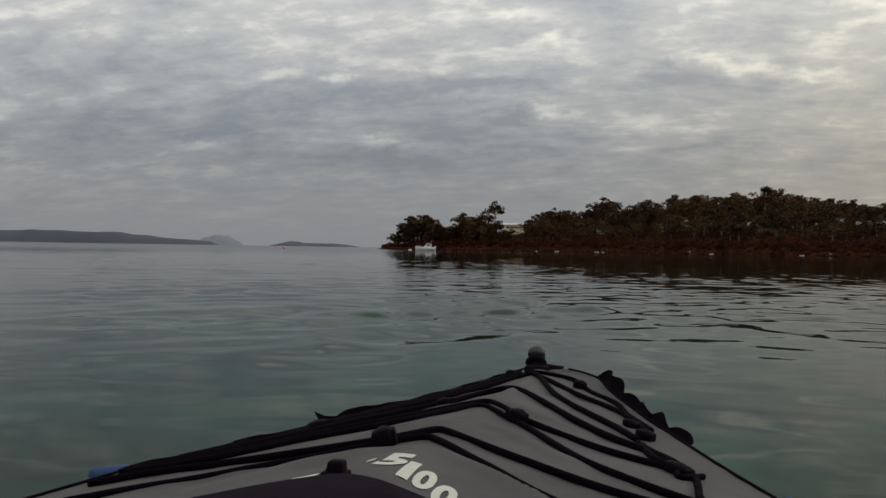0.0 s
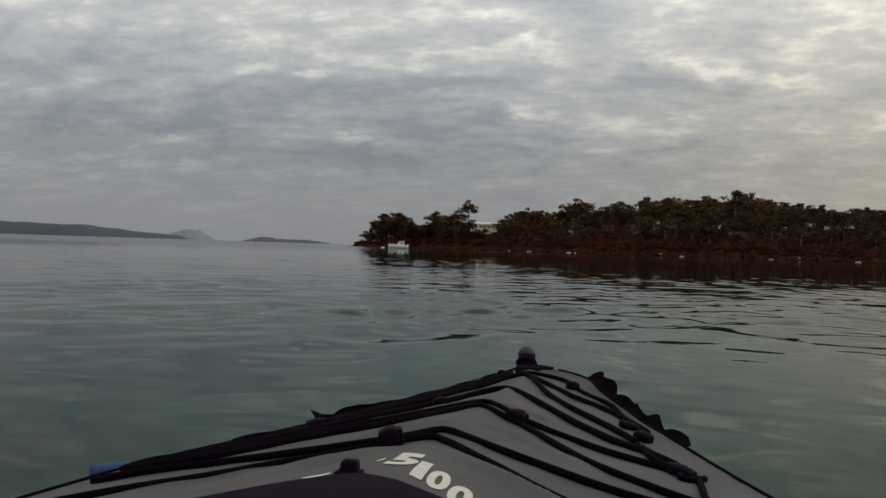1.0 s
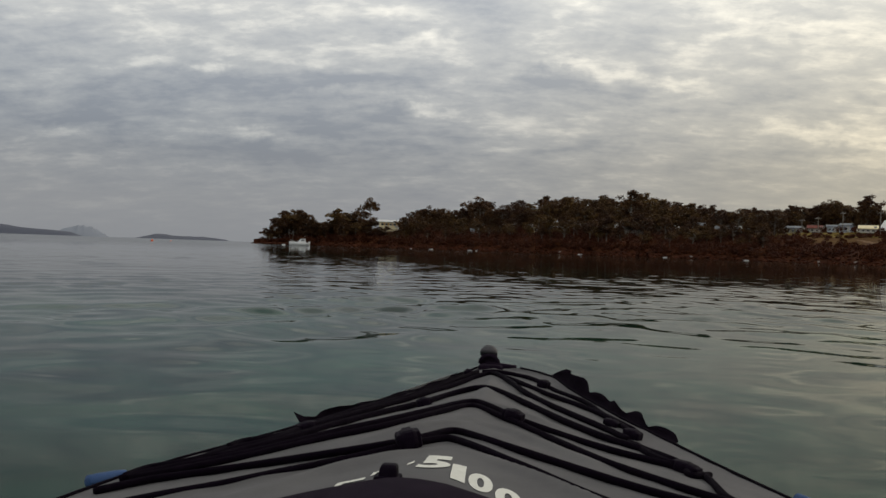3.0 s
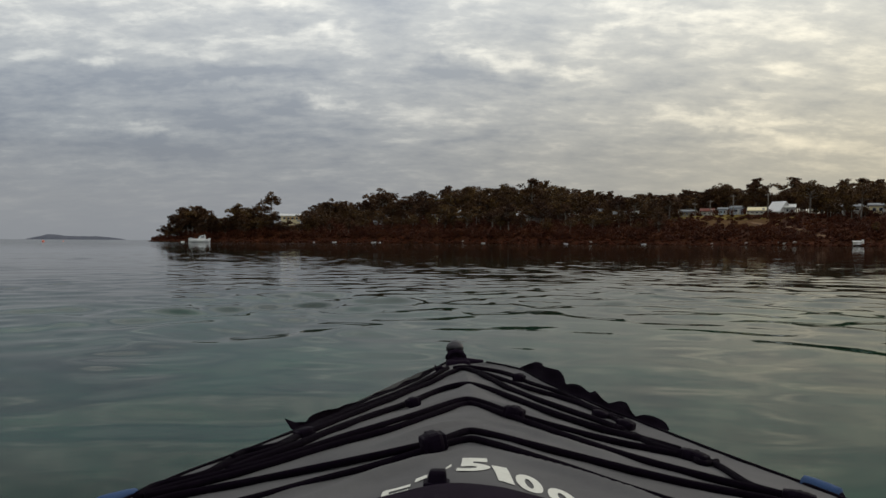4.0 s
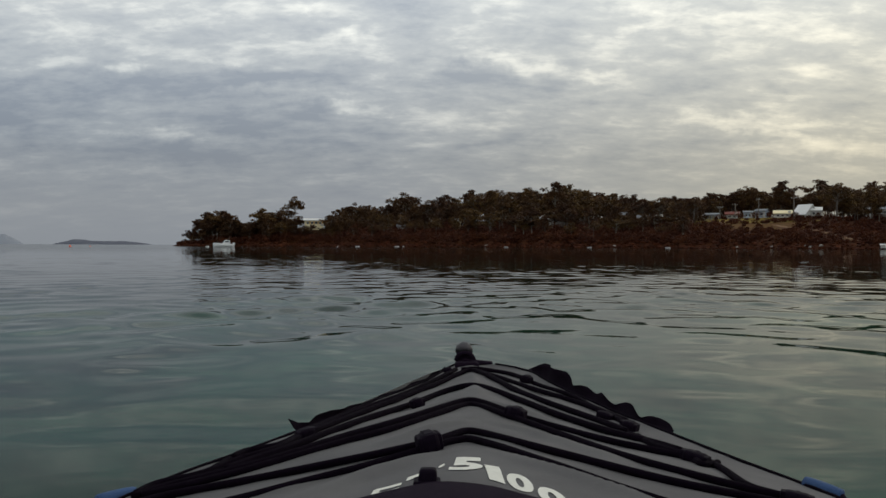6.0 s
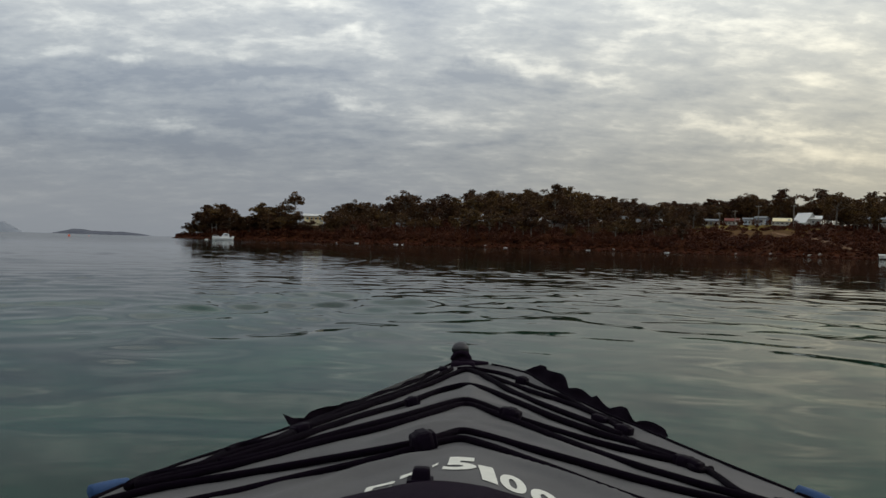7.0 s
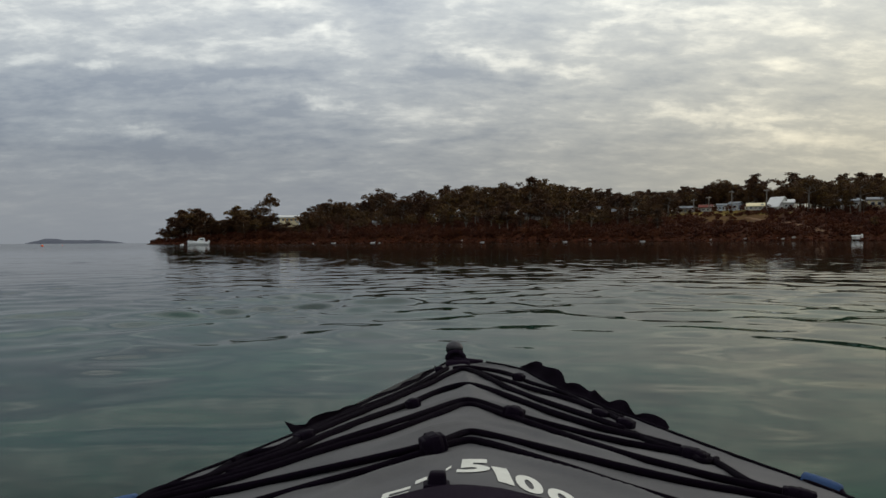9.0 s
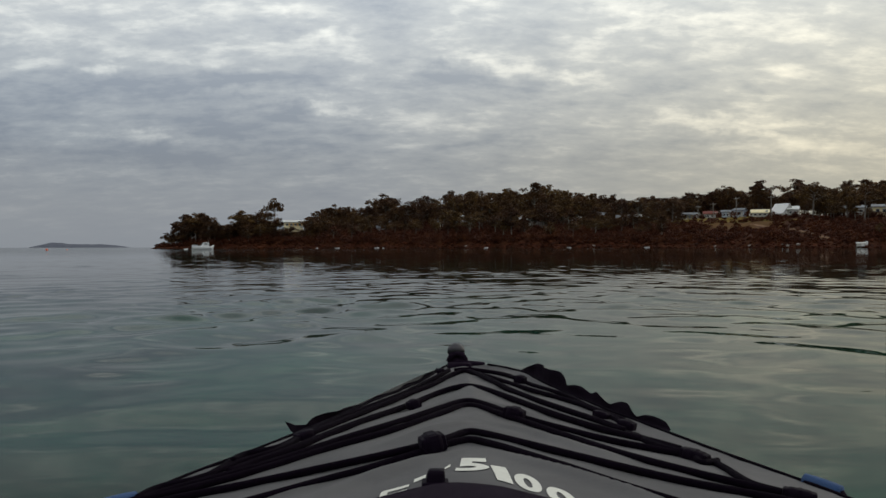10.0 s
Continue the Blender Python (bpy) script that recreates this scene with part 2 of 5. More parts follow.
OCHRE = material("ochre_panel", [(0.50, 0.26, 0.05), (0.62, 0.36, 0.08)], 1.5, 0.6)
BLUE_WALL = material("pale_blue_wall", [(0.36, 0.44, 0.52), (0.45, 0.53, 0.60)], 1.5, 0.7)
GREY_WALL = material("grey_wall", [(0.40, 0.39, 0.36), (0.52, 0.51, 0.47)], 1.5, 0.75)
RED_ROOF = material("rust_red_roof", [(0.13, 0.035, 0.025), (0.20, 0.06, 0.04)], 2.0, 0.6, specular=0.1)
PALE_ROOF = material("pale_steel_roof", [(0.62, 0.61, 0.58), (0.74, 0.73, 0.69)], 2.0, 0.5, specular=0.1)
GREY_ROOF = material("grey_steel_roof", [(0.16, 0.17, 0.18), (0.24, 0.25, 0.26)], 2.0, 0.5, specular=0.1)
DARK_GLASS = material("dark_window_glass", [(0.015, 0.018, 0.02), (0.03, 0.033, 0.036)], 1.0, 0.12)
POLE_WOOD = material("weathered_pole", [(0.16, 0.14, 0.12), (0.30, 0.27, 0.23)], 3.0, 0.9, stretch=(1, 1, 0.2))
GELCOAT = material("white_gelcoat", [(0.66, 0.66, 0.64), (0.78, 0.78, 0.75)], 1.2, 0.25)
BUOY_RED = material("orange_red_plastic", [(0.65, 0.10, 0.05), (0.80, 0.18, 0.08)], 4.0, 0.4)
OUTBOARD = material("outboard_cowling", [(0.72, 0.72, 0.70), (0.80, 0.80, 0.78)], 4.0, 0.35)
DECK = material("grey_coated_fabric", [(0.082, 0.079, 0.081), (0.108, 0.104, 0.104), (0.134, 0.129, 0.127)], 6.0, 0.75, specular=0.12, bump=0.12, bump_scale=420.0)
HULL = material("grey_hull_rubber", [(0.13, 0.13, 0.13), (0.18, 0.18, 0.18)], 5.0, 0.55, bump=0.1, bump_scale=200)
BLACK_CORD = material("black_braided_cord", [(0.0030, 0.0012, 0.0040), (0.0060, 0.0028, 0.0076)], 60.0, 0.85, specular=0.05, bump=0.5, bump_scale=900)
BLACK_WEB = material("black_webbing", [(0.0105, 0.0056, 0.0125), (0.0200, 0.0125, 0.0230)], 40.0, 0.85, specular=0.05, bump=0.5, bump_scale=700)
BLACK_PLASTIC = material("black_plastic", [(0.0042, 0.0018, 0.0055), (0.008, 0.0042, 0.0105)], 20.0, 0.65, specular=0.05, bump=0.1, bump_scale=300)
GREY_CAP = material("grey_rubber", [(0.022, 0.020, 0.023), (0.060, 0.055, 0.060)], 40.0, 0.6, bump=0.2, bump_scale=300)
BLUE_FOAM = material("blue_foam_grip", [(0.012, 0.045, 0.13), (0.022, 0.075, 0.20)], 30.0, 0.7, bump=0.3, bump_scale=500)
LETTER = material("cream_white_print", [(0.62, 0.61, 0.53), (0.74, 0.73, 0.65)], 90.0, 0.7)


# ---------------------------------------------------------------- mesh helpers
def part(name, bm, mat, parent=None, label=""):
    """Links a bmesh as one mesh object, under a thing or a part."""
    me = bpy.data.meshes.new(name)
    bm.normal_update()
    bm.to_mesh(me)
    bm.free()
    me.materials.append(mat)
    ob = new(name, me)
    ob.parent = parent
    if label:
        tagged(ob, label)
    return ob


def smooth(ob):
    for p in ob.data.polygons:
        p.use_smooth = True
    return ob


def thing(name, label, category, m=None, group=""):
    ob = tagged(new(name), label, category, group)
    if m is not None:
        ob.matrix_basis = m
    return ob


def mesh_object(name, verts, faces, mat, parent=None):
    me = bpy.data.meshes.new(name)
    me.from_pydata(verts, [], faces)
    me.materials.append(mat)
    me.update()
    ob = new(name, me)
    ob.parent = parent
    return ob


def add_box(bm, centre, size, bevel=0.0, m=None):
    r = bmesh.ops.create_cube(bm, size=1.0, matrix=(m or Matrix()) @ Matrix.LocRotScale(centre, None, size))
    if bevel:
        edges = list({e for v in r["verts"] for e in v.link_edges})
        bmesh.ops.bevel(bm, geom=edges, offset=bevel, segments=2, affect="EDGES", profile=0.6)


def box(centre, size, bevel=0.0, m=None):
    bm = bmesh.new()
    add_box(bm, centre, size, bevel, m)
    return bm


def tube(bm, points, radii, sides=8, cap=True):
    """A round tube along points."""
    pts = [Vector(p) for p in points]
    rad = radii if hasattr(radii, "__len__") else [radii] * len(pts)
    rings, side = [], None
    for i, p in enumerate(pts):
        along = (pts[min(i + 1, len(pts) - 1)] - pts[max(i - 1, 0)]).normalized()
        if side is None:
            side = along.cross(Vector((0, 0, 1)) if abs(along.z) < 0.9 else Vector((1, 0, 0))).normalized()
        side = (side - along * side.dot(along)).normalized()
        over = along.cross(side)
        rings.append([bm.verts.new(p + rad[i] * (side * math.cos(a) + over * math.sin(a)))
                      for a in (2 * math.pi * k / sides for k in range(sides))])
    for a, b in zip(rings, rings[1:]):
        for k in range(sides):
            bm.faces.new((a[k], a[(k + 1) % sides], b[(k + 1) % sides], b[k]))
    if cap:
        bm.faces.new(list(reversed(rings[0])))
        bm.faces.new(rings[-1])


def polar(az, dist, z=0.0):
    return Vector((dist * math.sin(radians(az)), dist * math.cos(radians(az)), z))


def standing(az, dist, z, turn=0.0, scale=1.0):
    """A pose on that bearing whose own -y side faces the bay."""
    return Matrix.Translation(polar(az, dist, z)) @ Matrix.Rotation(radians(-az + turn), 4, "Z") @ Matrix.Scale(scale, 4)


# ---------------------------------------------------------------- sea
def make_sea():
    """One sheet out to the horizon, finest in front of the boat, with real ripples."""
    az = np.concatenate([np.arange(-34, 39, 0.13), np.arange(39, 326, 3.5)])
    r = [0.25]
    while r[-1] < 70:
        r.append(r[-1] + min(max(0.03, r[-1] ** 2 / 5600), 1.0))
    while r[-1] < 4950:
        r.append(min(r[-1] * 1.13, 4950))
    r = np.array(r)
    step = np.gradient(r)
    rr, aa = np.meshgrid(r, np.radians(az), indexing="ij")
    x, y = rr * np.sin(aa), rr * np.cos(aa)
    rng = np.random.default_rng(5)
    z = np.zeros_like(x)
    for i in range(70):
        length = 0.30 * (3.6 ** rng.random()) if i > 9 else rng.uniform(1.1, 2.2)
        heading = radians(rng.uniform(-90, 90)) if i > 9 else radians(rng.normal(-20, 9))
        k = 2 * math.pi / length
        slope = 0.0016 * min(1.0, (length / 0.7) ** 0.5) * (0.8 + 0.5 * rng.random())
        fade = np.exp(-(step * k / 3.0) ** 2)[:, None]
        z += slope / k * fade * np.sin(k * (x * math.sin(heading) + y * math.cos(heading)) + rng.random() * 6.283)
    # short crossing wind waves, in two crossed trains, livelier away from the boat
    away = np.interp(r, [2.5, 4, 7, 9, 12, 16, 24, 34, 60], [0.12, 0.45, 1.75, 2.0, 1.25, 0.85, 0.65, 0.8, 1.3])
    chop = np.zeros_like(x)
    # two arcs of bow waves that meet ahead of the boat
    ring = np.interp(r, [3.0, 5.5, 10, 14, 20, 30], [0.0, 1.1, 1.1, 0.7, 0.4, 0.1])
    left = 1 / (1 + np.exp((x / np.maximum(y, 0.5) - 0.14) / 0.05))
    for i in range(12):
        length = 0.5 * (2.4 ** rng.random())
        k = 2 * math.pi / length
        cx, cy, share = (4.6, 4.0, left) if i % 2 else (-2.4, 3.2, 1 - left)
        d = np.hypot(x - cx - rng.uniform(-0.8, 0.8), y - cy - rng.uniform(-0.8, 0.8))
        fade = (np.exp(-(step * k / 3.0) ** 2) * ring)[:, None] * share
        chop += 0.0092 / k * fade * np.sin(k * d + 0.7 * np.sin(0.6 * x + i) + rng.random() * 6.283)
    for i in range(56):
        length = 0.34 * (3.6 ** rng.random())
        heading = radians(rng.choice((-1, 1)) * rng.uniform(34, 76)) if i % 5 else radians(rng.uniform(-25, 25))
        k = 2 * math.pi / length
        fade = (np.exp(-(step * k * math.cos(heading) / 3.0) ** 2 - (r * radians(0.13) * k * math.sin(heading) / 3.0) ** 2) * away)[:, None]
        chop += 0.0036 / k * fade * np.sin(k * (x * math.sin(heading) + y * math.cos(heading)) + rng.random() * 6.283)
    # calmer and livelier patches
    near = np.sin(0.9 * x + 1.3 * np.sin(0.5 * y) + 0.4) * np.sin(0.62 * y + 1.1 * np.sin(0.7 * x) + 0.5)
    patch = 1.0 + 0.35 * np.sin(x * 0.11 + 0.7 + 0.4 * np.sin(y * 0.07)) * np.sin(y * 0.09 + 1.1)
    z = (z + chop * (1.0 + 0.75 * near)) * patch
    nr, na = x.shape
    verts = np.stack([x, y, z], -1).reshape(-1, 3)
    i, j = np.meshgrid(np.arange(nr - 1), np.arange(na), indexing="ij")
    j2 = (j + 1) % na
    faces = np.stack([i * na + j, i * na + j2, (i + 1) * na + j2, (i + 1) * na + j], -1).reshape(-1, 4)
    me = bpy.data.meshes.new("water")
    me.vertices.add(len(verts) + 1)
    me.vertices.foreach_set("co", np.vstack([verts, [[0, 0, 0]]]).ravel().astype(np.float32))
    loops = faces.size + 3 * na
    fan = np.stack([np.full(na, len(verts)), (np.arange(na) + 1) % na, np.arange(na)], -1)
    me.loops.add(loops)
    me.polygons.add(len(faces) + na)
    me.loops.foreach_set("vertex_index", np.concatenate([faces.ravel(), fan.ravel()]).astype(np.int32))
    start = np.concatenate([np.arange(len(faces)) * 4, faces.size + np.arange(na) * 3])
    me.polygons.foreach_set("loop_start", start.astype(np.int32))
    me.polygons.foreach_set("use_smooth", np.ones(len(faces) + na, dtype=bool))
    me.update(calc_edges=True)
    me.validate()
    me.materials.append(WATER)
    tagged(new("water", me), "calm grey-green sea with low glassy ripples", "sea", kind="structure")


make_sea()


# ---------------------------------------------------------------- headland
SHORE = ((-17.1, 338), (-14, 326), (-10, 315), (0, 296), (10, 272), (17, 250), (24, 226), (34, 190), (50, 150), (75, 130))
# bearing and height angle of the top of the trees
SKYLINE = ((-17.0, 0.0), (-16.6, 0.32), (-16.1, 0.85), (-15.3, 1.74), (-14.6, 2.00), (-13.7, 2.04), (-13.0, 1.75), (-12.5, 1.52),
           (-11.9, 2.18), (-11.3, 2.39), (-10.7, 2.28), (-10.3, 1.75), (-9.8, 1.6), (-9.3, 1.45), (-8.2, 1.50), (-7.6, 2.20),
           (-6.6, 2.54), (-5.4, 2.44), (-4.6, 2.54), (-3.5, 3.19), (-2.8, 2.44), (-2.1, 2.75), (-1.2, 3.12), (-0.5, 2.61),
           (0.2, 3.2), (1.9, 3.5), (2.9, 3.3), (4.1, 3.45), (5.5, 3.38), (6.4, 3.42), (7.3, 3.40), (8.7, 2.85), (9.5, 3.1), (10.6, 2.8),
           (11.5, 2.88), (12.3, 2.95), (13.6, 2.95), (14.5, 3.2), (15.2, 3.05), (16.6, 3.58), (17.4, 3.02), (18.6, 3.4), (19.5, 3.0), (20.4, 3.42),
           (21.2, 3.58), (22.3, 3.2), (23.1, 3.32), (23.9, 3.4), (27.0, 3.62), (34, 4.2), (50, 4.8))


def table(rows, x):
    return float(np.interp(x, [a for a, _ in rows], [b for _, b in rows]))


def shore(az):
    return table(SHORE, az) + 2.2 * math.sin(az * 2.3) + 1.2 * math.sin(az * 6.1 + 1)


def ground(az, s):
    """Height of the land s metres behind the water's edge."""
    full = min(1.0, max(0.0, (az + 17.2) / 5.5)) ** 0.7
    bank = table(((-17, 0.7), (-12, 1.7), (-4, 2.0), (8, 1.8), (15, 1.6), (25, 1.5), (60, 1.2)), az)
    top = table(((-17, 2.0), (-9, 6.0), (0, 8.0), (13, 9.0), (20, 9.2), (30, 9.0), (70, 7.0)), az)
    run = table(((-17, 20), (-8, 28), (5, 48), (14, 50), (22, 56), (60, 50)), az)
    if s < 0:
        return 0.25 * s
    h = bank * min(1.0, s / 3.5) + (top - bank) * min(1.0, max(0.0, (s - 3.5) / run)) ** 0.85
    h += 0.03 * max(0.0, s - run - 4)
    if az < -3:
        h *= 1 - min(1.0, max(0.0, (s - 34) / 70)) * min(1.0, (-3 - az) / 3)
    p = polar(az, shore(az) + s)
    h += min(1.0, s / 6) * 0.7 * noise.noise((p.x * 0.06, p.y * 0.06, 0)) + min(1.0, s / 2) * 0.3 * noise.noise((p.x * 0.4, p.y * 0.4, 3))
    return h * full


def make_land():
    azs = np.concatenate([np.arange(-17.1, 30, 0.12), np.arange(30, 75, 1.0)])
    ss = [-3, -1, 0, 0.5, 1.0, 1.7, 2.5, 3.5, 5, 7, 9, 12, 15, 19, 23, 28, 33, 40, 48, 57, 68, 85, 110, 150, 210]
    verts = [polar(a, shore(a) + s, ground(a, s)) for a in azs for s in ss]
    n = len(ss)
    faces = [(i * n + j, (i + 1) * n + j, (i + 1) * n + j + 1, i * n + j + 1) for i in range(len(azs) - 1) for j in range(n - 1)]
    land = mesh_object("ground", verts, [f[::-1] for f in faces], EARTH)
    smooth(land)
    tagged(land, "wooded brown headland with a low rocky bank", "headland", kind="structure")


make_land()


def make_shore_rocks():
    """The tumbled red-brown rock of the bank, one joined mesh."""
    rng = random.Random(11)
    verts, faces = [], []
    base = bmesh.new()
    bmesh.ops.create_icosphere(base, subdivisions=1, radius=1.0)
    bv = [v.co.copy() for v in base.verts]
    bf = [[v.index for v in f.verts] for f in base.faces]
    base.free()
    for _ in range(2600):
        az = rng.uniform(-17.0, 34)
        s = rng.choice((rng.uniform(-0.6, 1.2), rng.uniform(0, 5.0)))
        size = rng.uniform(0.18, 0.75) * (1.0 if az < 12 else 0.8)
        c = polar(az, shore(az) + s, ground(az, s) + 0.05)
        turn = Matrix.Rotation(rng.uniform(0, 6.3), 3, "Z")
        seed = rng.uniform(0, 90)
        o = len(verts)
        for v in bv:
            k = size * (1 + 0.45 * noise.noise(v * 1.3 + Vector((seed, 0, 0))))
            verts.append(c + turn @ Vector((v.x * k * 1.5, v.y * k, v.z * k * 0.75)))
        faces += [[i + o for i in f] for f in bf]
    tagged(mesh_object("shore_rocks", verts, faces, ROCK), "tumbled red-brown rocks along the waterline", "rocks", kind="stuff")


make_shore_rocks()


def pale_rock(az, s, size, seed):
    bm = bmesh.new()
    bmesh.ops.create_icosphere(bm, subdivisions=2, radius=1.0)
    for v in bm.verts:
        k = size * (1 + 0.4 * noise.noise(v.co * 1.4 + Vector((seed, 0, 0))))
        v.co = Vector((v.co.x * k * 1.5, v.co.y * k, v.co.z * k * 0.7))
    ob = part("pale_boulder", bm, PALE_ROCK)
    ob.matrix_basis = standing(az, shore(az) + s, ground(az, s) + size * 0.3)
    tagged(ob, "pale weathered boulder at the water's edge", "boulder", "pale boulders on the shore")


for i, (az, s, size) in enumerate(((-9.1, 0.6, 0.45), (-5.0, 0.8, 0.5), (-2.6, 0.9, 0.4), (-2.3, 0.6, 0.3), (1.4, 0.8, 0.55), (9.0, 1.0, 0.55),
                                   (19.7, 1.4, 0.5), (20.0, 1.0, 0.62), (20.5, 1.6, 0.55), (21.4, 1.0, 0.4), (16.0, 0.8, 0.4), (17.9, 1.2, 0.45))):
    pale_rock(az, s, size * 0.72, i * 3.7)


def patch_on_land(name, az0, az1, s0, s1, mat, label, skew=0.0, lift=0.12):
    """A strip of another ground cover, lying over the land."""
    n, k = 34, 8
    verts = []
    for i in range(n + 1):
        az = az0 + (az1 - az0) * i / n
        for j in range(k + 1):
            u = j / k
            wob = 1.6 * noise.noise((az * 1.4, u * 2, 5.0))
            s = s0 + (s1 - s0) * u + skew * (i / n) + wob * (1 if s1 - s0 > 5 else 0.25)
            edge = min(i, n - i, j * 4, (k - j) * 4) / 4
            verts.append(polar(az, shore(az) + s, ground(az, s) + lift * min(1.0, edge) - 0.02))
    faces = [(i * (k + 1) + j, i * (k + 1) + j + 1, (i + 1) * (k + 1) + j + 1, (i + 1) * (k + 1) + j) for i in range(n) for j in range(k)]
    ob = mesh_object(name, verts, faces, mat)
    smooth(ob)
    tagged(ob, label, "ground cover", kind="structure")


patch_on_land("grass_bank", 12.3, 14.2, 34, 50, DRY_GRASS, "yellow-green grass slope below the houses")
patch_on_land("grass_terrace", 14.2, 20.5, 42, 60, DRY_GRASS, "dry brown-yellow grass terrace in front of the houses")
patch_on_land("grass_slope", 15.2, 19.9, 25, 41.5, SLOPE_GRASS, "olive-brown grass slope between scrub below the terrace")
patch_on_land("dirt_track", 17.6, 22.6, 36, 38.2, TRACK, "bare dirt track running down to the shore", skew=-33, lift=0.3)


# ---------------------------------------------------------------- trees and scrub
def leaf_clump(verts, faces, c, rx, rz, count, size, rng):
    for _ in range(count):
        a, u = rng.uniform(0, 6.283), rng.uniform(-1, 1)
        q = rng.random() ** 0.4
        h = math.sqrt(1 - u * u)
        p = c + Vector((rx * q * h * math.cos(a), rx * q * h * math.sin(a), rz * q * u))
        t = Euler((rng.uniform(-1.5, 1.5), rng.uniform(-1.5, 1.5), rng.uniform(0, 6.3))).to_matrix()
        w, l = size * rng.uniform(0.5, 1.0), size * rng.uniform(0.8, 1.5)
        o = len(verts)
        verts += [p + t @ Vector(v) for v in ((-w / 2, 0, 0), (0, -l / 2, -0.12 * l), (w / 2, 0, 0), (0, l / 2, -0.12 * l))]
        faces.append((o, o + 1, o + 2, o + 3))


def make_tree(seed, spread, clear, clumps, name="eucalyptus_tree", label="tall dark olive eucalyptus with a pale branching trunk", lean=0.0):
    """A 10 m tree: tapered trunk, forking limbs, clumped open crown. clear: bare part of the height."""
    rng = random.Random(seed)
    tree = thing(name, label, "tree", group="trees on the headland")
    bm = bmesh.new()
    tips = []
    top = Vector((lean + rng.uniform(-0.4, 0.4), rng.uniform(-0.4, 0.4), 9.0))
    trunk = [Vector((0, 0, -0.8)), Vector((0.05, 0, 1.5)), top * 0.42 + Vector((rng.uniform(-0.3, 0.3), 0, 0)), top * 0.72, top]
    tube(bm, trunk, [0.26, 0.2, 0.16, 0.10, 0.03], 6)
    tips.append((top, 1.0))
    for i in range(clumps):
        u = clear + (0.95 - clear) * (i + rng.random() * 0.6) / clumps
        at = Vector((0, 0, 0)).lerp(top, u * 0.86)
        a = i * 2.4 + rng.uniform(-0.5, 0.5)
        reach = spread * rng.uniform(0.45, 1.0) * math.sin(math.pi * min(0.95, max(0.18, (u - clear) / (1.02 - clear) * 0.8 + 0.2)))
        end = at + Vector((reach * math.cos(a), reach * math.sin(a), rng.uniform(0.7, 1.7)))
        mid = at.lerp(end, 0.5) + Vector((0, 0, -0.15 + 0.4 * rng.random()))
        tube(bm, [at, mid, end], [0.09, 0.06, 0.025], 4)
        tips.append((end, rng.uniform(0.75, 1.2)))
        if rng.random() < 0.7:
            fork = mid + Vector((rng.uniform(-1, 1), rng.uniform(-1, 1), rng.uniform(0.5, 1.4)))
            tube(bm, [mid, fork], [0.05, 0.02], 4)
            tips.append((fork, rng.uniform(0.6, 0.95)))
    smooth(part("trunk", bm, BARK, tree))
    verts, faces = [], []
    for p, k in tips:
        for _ in range(3):
            o = Vector((rng.uniform(-0.95, 0.95), rng.uniform(-0.95, 0.95), rng.uniform(-0.5, 0.5))) * k
            leaf_clump(verts, faces, p + o, 0.78 * k, 0.50 * k, int(32 * k), 0.36, rng)
    mesh_object("crown", verts, faces, LEAF, tree)
    return tree


KINDS = [make_tree(s, sp, cl, n, lean=ln) for s, sp, cl, n, ln in
         ((1, 2.6, 0.34, 13, 0.2), (2, 3.1, 0.42, 14, -0.5), (3, 2.1, 0.28, 12, 0.3), (4, 3.4, 0.5, 13, 0.6), (5, 2.4, 0.22, 15, 0.0), (6, 2.9, 0.38, 15, -0.2), (7, 1.7, 0.3, 11, 0.1))]
UMBRELLA = make_tree(20, 2.6, 0.74, 8, label="lone tall umbrella-crowned eucalyptus standing above its neighbours", lean=0.1)
SPREADING = [make_tree(s, sp, cl, n, label="spreading flat-topped eucalyptus with open crown and pale limbs", lean=ln)
             for s, sp, cl, n, ln in ((31, 3.9, 0.58, 11, 0.5), (32, 3.5, 0.52, 12, -0.7))]
LEANING = make_tree(21, 3.3, 0.5, 9, label="wind-leaning eucalyptus at the tip of the headland", lean=-2.2)
for t in KINDS + SPREADING:
    t.matrix_basis = Matrix.Translation((0, 0, -60))
placed = []


def plant(kind, az, s, top_angle, turn, wide=1.0, reuse=None):
    """Sets a tree so that its top stands at that angle above the horizon."""
    d = shore(az) + s
    g = ground(az, s)
    h = 0.55 + d * math.tan(radians(top_angle)) - g
    if h < 2.5:
        return
    k = h / 10.0
    m = Matrix.Translation(polar(az, d, g)) @ Matrix.Rotation(turn, 4, "Z") @ Matrix.Diagonal((k * wide, k * wide, k, 1))
    placed.append(kind)
    if placed.count(kind) == 1:
        kind.matrix_basis = m
        return kind
    return copy_thing(kind, m)


def clearing(az, s):
    """Open ground round the houses."""
    return (13.9 < az < 21.0 and 38 < s < 74) or (22.6 < az < 25.8 and 44 < s < 70) or (-9.6 < az < -8.0 and 8 < s < 24)


rng = random.Random(42)
# the trees that make the skyline
for az, el in SKYLINE[2:-1]:
    if el < 1.6 and -10 < az < -8:
        continue
    wide = rng.uniform(1.0, 1.3)
    s = rng.uniform(9, 18) if az < -7.9 else rng.uniform(30, 60)
    if clearing(az, s):
        s = rng.uniform(76, 90)
    plant(rng.choice(SPREADING if az < -7.9 or rng.random() < 0.3 else KINDS), az + rng.uniform(-0.1, 0.1), s, el, rng.uniform(0, 6.3), wide)
plant(UMBRELLA, -10.0, 16, 2.95, 2.6, 1.0)
plant(LEANING, -15.9, 9, 1.0, 1.6, 1.0)
